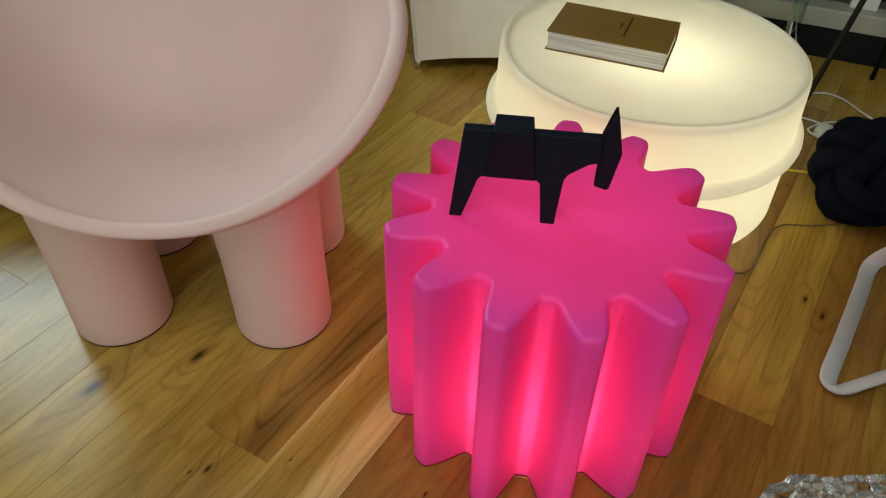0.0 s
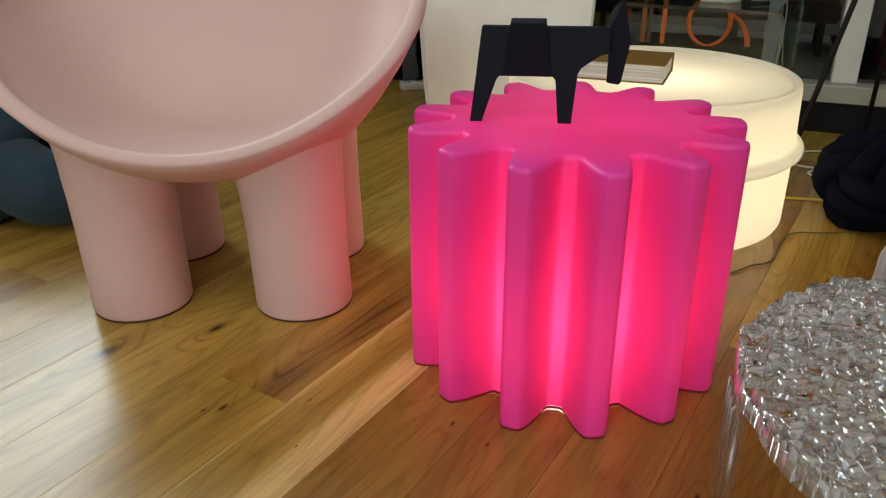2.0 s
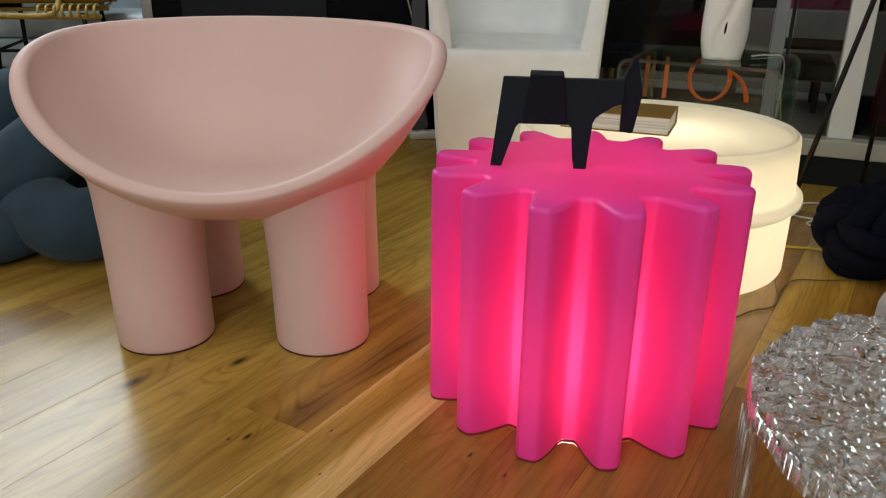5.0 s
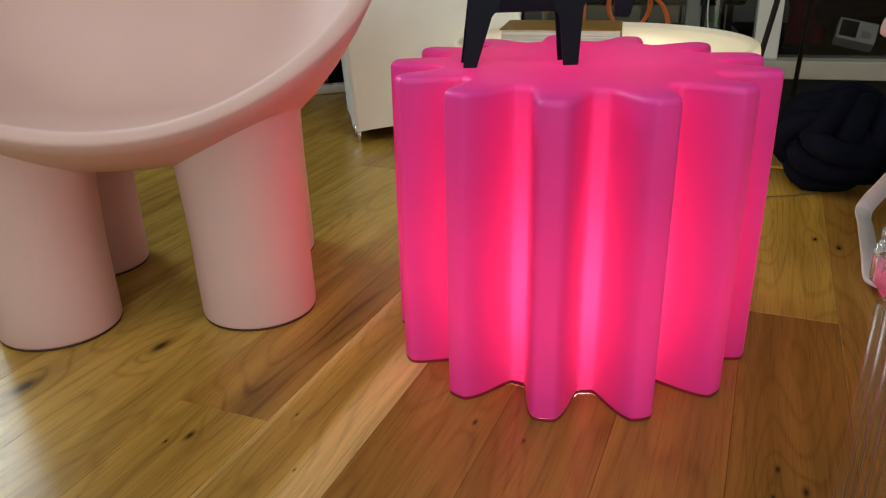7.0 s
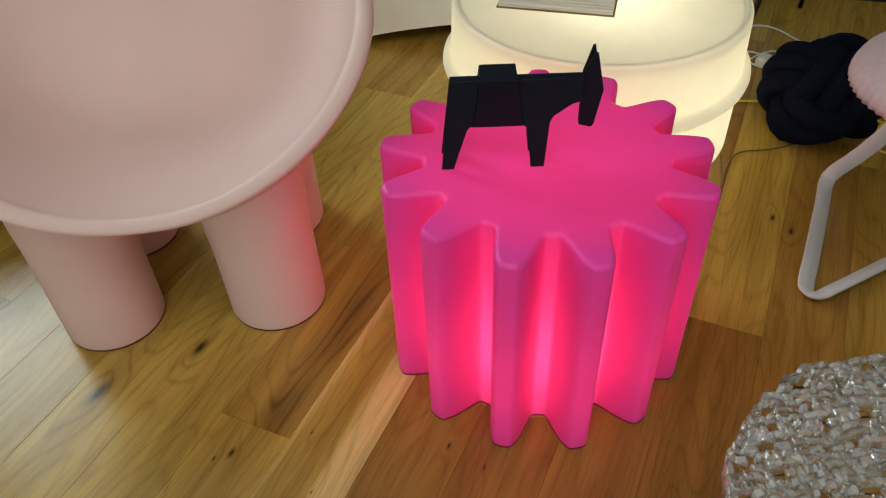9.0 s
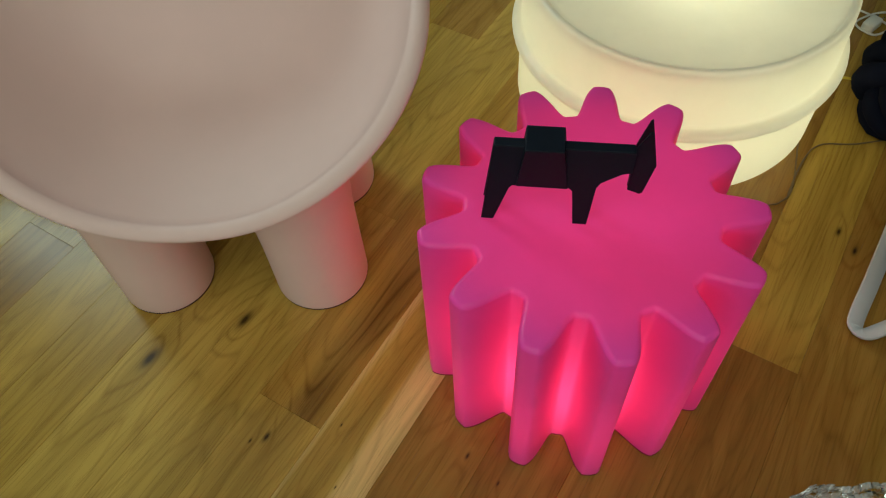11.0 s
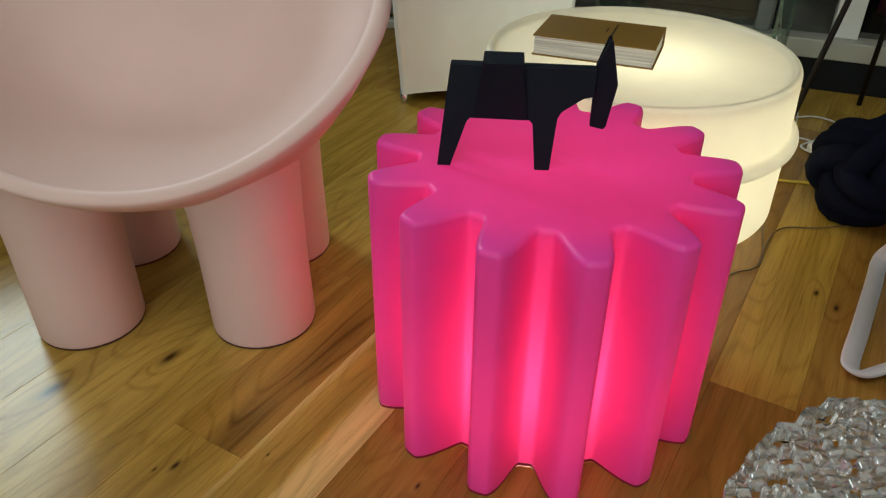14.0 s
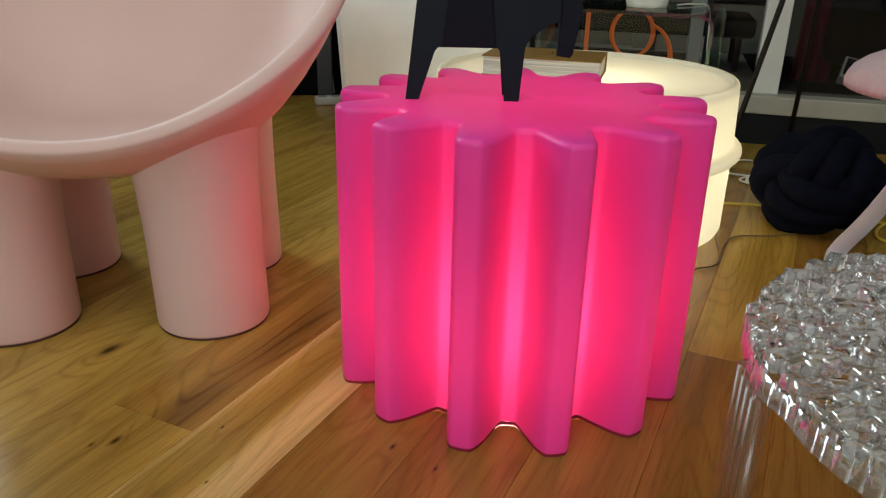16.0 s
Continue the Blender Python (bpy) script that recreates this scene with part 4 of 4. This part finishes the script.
# ---- knot cushions ----
def knot_ball():
    k = thing("knot_cushion", (1.062, 1.520, 0), 35, "navy jersey knot cushion made of stuffed tubes", "cushion")
    R, rs, sp = 0.106, 0.0285, 0.054
    for axis in range(3):
        for j in (-1, 0, 1):
            rad = math.sqrt(R * R - 0.6 * (j * sp) ** 2)
            pts = []
            for i in range(36):
                a = 2 * math.pi * i / 36
                r = rad + 0.024 * math.cos(2 * a) + 0.006 * math.sin(3 * a + axis * 2 + j)
                u, v, w = r * math.cos(a), r * math.sin(a), j * sp + 0.013 * math.sin(2 * a + j + axis)
                p = ((u, v, w), (w, u, v), (v, w, u))[axis]
                p = Euler((radians(24), radians(-28), radians(12))).to_matrix() @ Vector(p)
                pts.append(Vector((p[0] * 1.03, p[1] * 1.0, max(p[2] * 0.80 + 0.112, rs + 0.001))))
            part("strand", tube(pts, rs, 18, True), NAVY, k)
    part("core", lathe([(0, 0.03), (0.06, 0.04), (0.095, 0.115), (0.06, 0.19), (0, 0.2)], 24), NAVY, k)
    return k


knot_ball()


def knot_seat():
    k = thing("knot_floor_seat", (0, 0, 0), 0, "large slate blue knotted floor cushion of thick stuffed tubes", "floor cushion")
    strands = [
        ([(-1.27, 1.68, 0.140), (-1.17, 1.63, 0.212), (-1.095, 1.70, 0.274), (-1.03, 1.86, 0.290), (-0.98, 2.06, 0.22)], 0.096),
        ([(-1.49, 1.66, 0.130), (-1.41, 1.72, 0.238), (-1.325, 1.86, 0.312), (-1.26, 2.05, 0.320), (-1.2, 2.22, 0.24)], 0.110),
        ([(-2.05, 1.76, 0.09), (-1.80, 1.66, 0.082), (-1.606, 1.604, 0.080), (-1.428, 1.539, 0.079), (-1.240, 1.500, 0.077), (-1.09, 1.58, 0.07)], 0.078),
        ([(-1.19, 1.72, 0.110), (-1.110, 1.605, 0.120), (-0.997, 1.540, 0.098), (-0.90, 1.63, 0.095), (-0.86, 1.80, 0.095)], 0.095),
        ([(-1.86, 2.16, 0.22), (-1.694, 2.12, 0.270), (-1.521, 2.12, 0.305), (-1.356, 2.15, 0.300), (-1.15, 2.24, 0.20)], 0.074),
        ([(-1.98, 1.80, 0.13), (-1.80, 1.86, 0.220), (-1.62, 1.90, 0.272), (-1.49, 1.99, 0.290), (-1.38, 2.14, 0.24)], 0.092),
        ([(-1.95, 1.66, 0.11), (-1.80, 1.70, 0.165), (-1.66, 1.72, 0.17), (-1.54, 1.76, 0.14)], 0.088),
        ([(-2.08, 2.02, 0.13), (-1.84, 2.14, 0.17), (-1.52, 2.30, 0.19), (-1.22, 2.34, 0.18), (-1.04, 2.22, 0.14)], 0.098),
        ([(-2.2, 2.0, 0.11), (-1.8, 2.05, 0.10), (-1.4, 1.95, 0.10), (-1.1, 1.92, 0.10), (-0.92, 2.10, 0.10), (-1.1, 2.4, 0.10), (-1.7, 2.45, 0.10), (-2.2, 2.3, 0.10)], 0.088),
    ]
    for pts, r in strands:
        part("strand", tube(spline(pts, 10), lambda t, r=r: r * (0.35 + 0.65 * min(1, 6 * min(t, 1 - t)) ** 0.5), 28), SLATE, k)
    part("core", tube(spline([(-2.2, 2.0, 0.13), (-1.6, 1.92, 0.15), (-1.15, 1.92, 0.15), (-0.98, 2.05, 0.13)], 8), 0.10, 20), SLATE, k)
    return k


knot_seat()


# ---- the crystal table ----
TX, TY, TR, TZ = 0.525, 0.290, 0.268, 0.352


def crystal_table():
    c = thing("crystal_side_table", (TX, TY, 0), 0, "round clear acrylic side table with a rippled chip-textured top", "side table")
    RUN, ACROSS = 0.0118, 760
    STAGES = ((0, 0.0), (0, 1.0), (0.22, 1.02), (0.45, 1.02), (0.71, 0.97), (0.74, 0.10), (0.85, 0.0))    # across one row: share of the run, share of the rise
    rng = np.random.default_rng(11)
    ph = rng.uniform(0, 6.28, 12)

    def sway(x, y, k):
        """A slow waver, the sum of three slanting waves."""
        return (np.sin(61 * x + 23 * y + ph[k]) + np.sin(-37 * x + 71 * y + ph[k + 1]) + np.sin(118 * x + 44 * y + ph[k + 2])) / 3

    # rows of wavy lamellae: fluted chips that stand up from the slab, each with its own height and lean, a gap round each
    rows = int(2 * (TR - 0.004) / RUN)
    share = np.linspace(-1, 1, ACROSS)
    curves, kinds, proud = [], [], []
    for j in range(rows):
        y0 = -TR + 0.004 + RUN * j
        cuts = np.cumsum(rng.uniform(0.0085, 0.0225, 70)) - 0.42 + rng.uniform(0, 0.03)
        tall, lean, shift = rng.uniform(0.004, 0.0138, 71) * (rng.uniform(0, 1, 71) > 0.08), rng.uniform(-0.34, 0.34, 71), rng.uniform(-0.0024, 0.0024, 71)
        for k, (v, rise) in enumerate(STAGES):
            yv = y0 + RUN * v
            ang = np.arctan2(yv, share)
            reach = TR - 0.003 + 0.003 * np.sin(23 * ang + 1) + 0.0012 * np.sin(67 * ang + 2)
            x = share * np.sqrt(np.maximum(reach ** 2 - yv ** 2, 1e-6))
            y = yv + 0.0046 * sway(x, np.full_like(x, yv), 0)
            wx = x + 0.003 * sway(y, x, 3)
            cell = np.searchsorted(cuts, wx)
            left, right = cuts[np.maximum(cell - 1, 0)], cuts[np.minimum(cell, 69)]
            gap = np.clip((np.minimum(wx - left, right - wx) - 0.0008) / 0.0008, 0, 1)
            flute = 0.0013 * np.abs(np.sin(x * 430 + 5 * np.sin(j)))
            y = y + (shift[cell] - flute) * (1 - v)
            low = TZ - 0.0145 + 0.0012 * sway(x, y, 6)
            high = np.maximum(tall[cell] + lean[cell] * (wx - (left + right) / 2), 0.0008) * (tall[cell] > 0)
            curves.append(np.stack([x, y, low + high * rise * gap], 1))
            kinds.append(k)
            proud.append(high * rise * gap)
    up = np.array(curves)
    down = up.copy()
    down[:, :, 2] = TZ - 0.036 + 0.0022 * sway(up[:, :, 0] * 1.7, up[:, :, 1] * 1.7, 9)
    size = up.shape[0] * ACROSS
    ids = np.arange(size).reshape(up.shape[:2])
    quads = np.stack([ids[:-1, :-1], ids[:-1, 1:], ids[1:, 1:], ids[1:, :-1]], -1).reshape(-1, 4)
    loop = np.concatenate([ids[0], ids[1:, -1], ids[-1, -2::-1], ids[-2:0:-1, 0]])
    after = np.roll(loop, -1)
    wall = np.stack([after, loop, loop + size, after + size], 1)
    me = bpy.data.meshes.new("tabletop")
    me.from_pydata(np.concatenate([up.reshape(-1, 3), down.reshape(-1, 3)]).tolist(), [], np.concatenate([quads, quads[:, ::-1] + size, wall]).tolist())
    me.materials.append(CRYSTAL)
    me.materials.append(ACRYLIC_BED)
    lift = np.array(proud).ravel()[quads].mean(axis=1)
    slots = np.concatenate([(lift < 0.0012).astype(np.int32), np.ones(len(quads), np.int32), np.zeros(len(wall), np.int32)])
    me.polygons.foreach_set("material_index", slots)
    me.polygons.foreach_set("use_smooth", [True] * len(me.polygons))
    ends = np.zeros(len(me.edges) * 2, dtype=np.int32)
    me.edges.foreach_get("vertices", ends)
    ends = ends.reshape(-1, 2)
    line = np.where(ends < size, ends // ACROSS, -1)
    crease = (line[:, 0] >= 0) & (line[:, 0] == line[:, 1]) & np.isin(np.array(kinds)[line[:, 0]], (0, 1, 4, 5))
    crease |= np.abs(ends[:, 0] - ends[:, 1]) == size
    me.attributes.new("sharp_edge", "BOOLEAN", "EDGE").data.foreach_set("value", crease)
    top_ob = new("tabletop", me)
    top_ob.parent = c
    top_ob["label"] = "clear rippled acrylic top"
    for a0 in (164, 74, 344, 254):
        t = radians(a0)
        p, w = Vector((math.cos(t), math.sin(t), 0)) * (TR - 0.006), Vector((-math.sin(t), math.cos(t), 0))
        out = p.normalized()
        outline = []
        for side in (1, -1):              # four round ribs on each broad face
            for k in range(49):
                q = p + w * side * (0.036 - 0.072 * k / 48) + out * side * (0.002 + 0.0065 * math.sqrt(abs(math.sin(math.pi * 4 * k / 48))))
                outline.append((q.x, q.y))
        leg = prism(outline, 0.0, TZ - 0.040)
        part("leg", leg, CLEAR_LEG, c, "fluted clear leg")
    return c


crystal_table()


# ---- the pink seat on a strap frame ----
def strap_chair():
    s = thing("strap_chair", (0.989, 1.012, 0), 0, "small chair, pale pink mesh seat on grey steel strap frame", "chair")
    bm = bmesh.new()
    N = 264
    prof = [(0.0, 0.497), (0.07, 0.495), (0.12, 0.490), (0.158, 0.481), (0.186, 0.468), (0.204, 0.454), (0.210, 0.442), (0.212, 0.431), (0.211, 0.421), (0.203, 0.419), (0.19, 0.428), (0.0, 0.429)]
    rings = []
    for r, z in prof:
        if r < 1e-4:
            rings.append([bm.verts.new((0, 0, z))])
            continue
        ring = []
        for k in range(N):
            a = 2 * math.pi * k / N
            w = 1 + (0.011 * math.cos(66 * a) * min(1, (0.456 - z) / 0.03) if z < 0.456 and r > 0.2 else 0)
            ring.append(bm.verts.new((r * w * math.cos(a) * 1.05, r * w * math.sin(a) * 0.95, z)))
        rings.append(ring)
    for p, q in zip(rings, rings[1:]):
        for k in range(N):
            m = (k + 1) % N
            if len(p) == 1:
                bm.faces.new((p[0], q[k], q[m]))
            elif len(q) == 1:
                bm.faces.new((p[k], q[0], p[m]))
            else:
                bm.faces.new((p[k], q[k], q[m], p[m]))
    part("seat", bm, PINK_WEAVE, s, "pale pink mesh seat pad")

    def strap(line, width, u):
        bm = bmesh.new()
        prev = None
        n = len(line)
        for i, p in enumerate(line):
            t = (line[min(i + 1, n - 1)] - line[max(i - 1, 0)]).normalized()
            u = (u - t * u.dot(t)).normalized()
            side = t.cross(u)
            ring = [bm.verts.new(p + u * a * width / 2 + side * b * 0.003) for a, b in ((-1, -0.6), (-0.94, -1), (0.94, -1), (1, -0.6), (1, 0.6), (0.94, 1), (-0.94, 1), (-1, 0.6))]
            if prev:
                for m in range(8):
                    bm.faces.new((prev[m], prev[(m + 1) % 8], ring[(m + 1) % 8], ring[m]))
            else:
                bm.faces.new(ring)
            prev = ring
        bm.faces.new(prev[::-1])
        return bm

    o = Vector((0.989, 1.012, 0))
    zc = 0.0125
    path = [Vector(p) - o for p in ((1.10, 1.14, 0.431), (1.06, 1.20, 0.28), (1.02, 1.26, 0.12), (0.992, 1.297, 0.035), (0.972, 1.285, zc), (0.93, 1.22, zc), (0.83, 1.07, zc), (0.772, 0.985, zc), (0.762, 0.958, zc), (0.778, 0.945, zc), (0.83, 0.962, zc), (1.0, 1.025, zc), (1.20, 1.10, zc), (1.25, 1.10, 0.04), (1.20, 1.05, 0.25), (1.12, 1.0, 0.431))]
    part("strap_frame", strap(spline(path, 10), 0.036, Vector((-0.735, 0.487, 0.427))), STRAP, s)
    return s


strap_chair()


# ---- things at the far left ----
def rattan_chair():
    r = thing("rattan_chair", (-2.37, 4.45, 0), 12, "yellow rattan lounge chair on thin black metal legs", "chair")
    for k in range(8):
        x = 0.03 + 0.29 * k / 7
        line = spline([(x, -0.33, 0.375), (x, -0.37, 0.41), (x, -0.31, 0.445), (x, 0.0, 0.42), (x, 0.26, 0.47), (x * 1.05, 0.36, 0.75), (x * 1.05, 0.42, 1.0)], 5)
        part("rattan_rib", tube(line, 0.008, 8), RATTAN, r)
    part("front_hoop", tube(spline([(-0.31, -0.10, 0.46), (-0.31, -0.28, 0.43), (-0.28, -0.35, 0.405), (-0.1, -0.37, 0.395), (0.06, -0.37, 0.395), (0.12, -0.34, 0.42), (0.13, -0.28, 0.50)], 6), 0.015, 12), RATTAN, r)
    part("side_hoop", tube(spline([(-0.33, -0.30, 0.44), (-0.34, 0.0, 0.45), (-0.33, 0.26, 0.50), (-0.33, 0.38, 0.78), (-0.30, 0.43, 1.0), (0.0, 0.45, 1.02), (0.32, 0.43, 1.0)], 6), 0.014, 12), RATTAN, r)
    for y, z in ((-0.34, 0.385), (-0.1, 0.41), (0.2, 0.44), (0.40, 1.0)):
        part("crossbar", tube([Vector((-0.27, y, z)), Vector((0.35, y, z))], 0.012, 10), RATTAN, r)
    for x in (-0.24, 0.26):
        part("leg", tube([Vector((x, -0.30, 0)), Vector((x * 0.92, -0.26, 0.40))], 0.013, 10), BLACK_STEEL, r)
        part("leg", tube([Vector((x, 0.30, 0)), Vector((x * 0.92, 0.24, 0.42))], 0.013, 10), BLACK_STEEL, r)
        part("side_bar", tube([Vector((x * 0.97, -0.285, 0.20)), Vector((x * 0.97, 0.275, 0.20))], 0.009, 10), BLACK_STEEL, r)
    part("front_bar", tube([Vector((-0.235, -0.285, 0.20)), Vector((0.29, -0.285, 0.20))], 0.009, 10), BLACK_STEEL, r)
    part("cushion", box(0.70, 0.56, 0.07, (0, 0.02, 0.485), 0.03, 3), GOLD_COVER, r, "ochre seat cushion")
    return r


rattan_chair()


def black_cabinet():
    c = thing("display_cabinet", (-3.47, 4.75, 0), 4, "tall black framed cabinet with dark wooden shelves", "cabinet")
    part("back_panel", box(0.86, 0.03, 1.9, (0, 0.18, 0.95)), BROWN_PANEL, c, smooth=False)
    for x in (-0.41, 0.41):
        part("upright", box(0.08, 0.36, 1.9, (x, 0, 0.95), 0.004, 1), DARK_PAINT, c, smooth=False)
    part("base", box(0.735, 0.36, 0.10, (0, 0, 0.05), 0.004, 1), DARK_PAINT, c, smooth=False)
    for z in (0.5, 0.95, 1.4):
        part("shelf", box(0.735, 0.33, 0.03, (0, 0, z), 0.003, 1), BROWN_PANEL, c, smooth=False)
    return c


black_cabinet()
for x, w in ((-3.14, 0.17), (-3.35, 0.14)):
    sheet = thing("printed_sheet", (x, 4.66, 0.1), 4, "white printed sheet standing in the black cabinet", "paper")
    page = part("paper", box(w, 0.006, 0.20, (0, 0, 0.101)), LEDGE_PAINT, sheet, smooth=False)
    for k in range(4):
        part("print_bar", box(w * 0.6, 0.002, 0.006, (0, -0.0042, 0.05 + 0.035 * k)), GREY_PANEL, page, smooth=False)


def grey_bench():
    g = thing("wrapped_sofa", (-2.0, 5.05, 0), 0, "low sofa in pale blue-grey wrapping by the back wall", "sofa")
    part("base", box(1.9, 0.55, 0.18, (0, 0, 0.10), 0.02, 2), PALE_WRAP, g)
    part("seat", box(1.9, 0.55, 0.16, (0, 0, 0.275), 0.05, 3), PALE_WRAP, g)
    part("backrest", box(1.9, 0.15, 0.45, (0, 0.26, 0.50), 0.05, 3), PALE_WRAP, g)
    for x in (-0.85, 0.85):
        part("foot", box(0.06, 0.06, 0.02, (x, -0.2, 0.0055)), BLACK_STEEL, g, smooth=False)
    return g


grey_bench()


def edge_table():
    t = thing("steel_edged_table", (0, 0, 0), 0, "low black table with a polished steel edge", "table")
    ang = math.degrees(math.atan2(0.109 - 0.19, -0.382 + 0.514))
    t.matrix_basis = Matrix.Translation((-0.40, 0.118, 0)) @ Matrix.Rotation(radians(ang), 4, "Z")
    part("tabletop", box(0.70, 0.55, 0.022, (-0.25, -0.30, 0.289), 0.002, 1), PLINTH_PAINT, t, "black table top", smooth=False)
    part("edge_strip", box(0.70, 0.022, 0.028, (-0.25, -0.013, 0.288), 0.003, 2), BRUSHED, t, "polished steel edge", smooth=False)
    for x in (-0.55, 0.05):
        for y in (-0.53, -0.06):
            part("leg", box(0.025, 0.025, 0.277, (x, y, 0.1385), 0.002, 1), CHROME, t, smooth=False)
    return t


edge_table()

# ---- planks ----
def planks():
    th = radians(PLANK_TURN)
    u, n = Vector((math.cos(th), math.sin(th), 0)), Vector((-math.sin(th), math.cos(th), 0))
    rng = random.Random(4)
    ends = {6: 0.515, 1: 1.07, 8: 1.62, 9: 1.95, 4: 0.293}
    turn = Matrix.Rotation(th, 4, "Z")
    far = bmesh.new()
    count = 0
    for row in range(-52, 60):
        v0 = PLANK_O + PLANK_W * row
        start = ends.get(row, rng.uniform(0, 1.6))
        cuts = [start]
        while cuts[-1] < 8.5:
            cuts.append(cuts[-1] + rng.choice((0.9, 1.1, 1.3, 1.5, 1.7, 1.9)))
        if row in (8, 9):                 # two long planks run past the chair
            cuts = [cuts[0] - 2.4] + cuts
        while cuts[0] > -6.5:
            cuts.insert(0, cuts[0] - rng.choice((0.9, 1.1, 1.3, 1.5, 1.7, 1.9)))
        base = n * (v0 + PLANK_W / 2)       # the stretch of this row that lies in the room
        first, last = -99.0, 99.0
        for p, q, m0, m1 in ((base.x, u.x, X0 - 0.1, X1 + 0.1), (base.y, u.y, Y0 - 0.1, Y1 + 0.1)):
            first, last = max(first, (m0 - p) / q), min(last, (m1 - p) / q)
        for a, b in zip(cuts, cuts[1:]):
            a, b = max(a, first), min(b, last)
            if b - a < 0.02:
                continue
            mid = u * (a + b) / 2 + base
            near = -2.6 < mid.x < 2.1 and -0.6 < mid.y < 3.8
            bm = box(b - a - 0.0004, PLANK_W - 0.0004, 0.02, (0, 0, -0.01), 0.0004, 1)
            if near:
                ob = part("plank", bm, OAK, floor, smooth=False)
                t = min(max(rng.gauss(0.52, 0.13), 0.15), 0.85)
                for rw, lo, hi, tone in ((6, 0.515, 3, 0.44), (5, -1, 1.2, 1.0), (1, 0.0, 1.07, 0.10), (1, 1.07, 3, 0.60), (6, -2, 0.515, 0.72), (7, -1, 2, 0.78), (8, -1, 2, 0.76), (4, 0.293, 3, 0.25), (3, -1, 2, 0.14), (2, -1, 2, 0.18), (0, -1, 2, 0.25), (9, -1, 2, 0.6)):
                    if rw == row and lo - 0.05 < (a + b) / 2 < hi:
                        t = tone
                ob.color = (t, t, t, 1)
                ob.matrix_basis = Matrix.Translation(mid + Vector((0, 0, rng.uniform(-0.0003, 0)))) @ turn
                count += 1
            else:
                bmesh.ops.transform(bm, matrix=Matrix.Translation(mid) @ turn, verts=bm.verts)
                me = bpy.data.meshes.new("far")
                bm.to_mesh(me)
                bm.free()
                far.from_mesh(me)
                bpy.data.meshes.remove(me)
    fld = tagged(part("plank_field", far, OAK, floor, smooth=False), kind="stuff")
    fld.color = (0.45, 0.45, 0.45, 1)


planks()
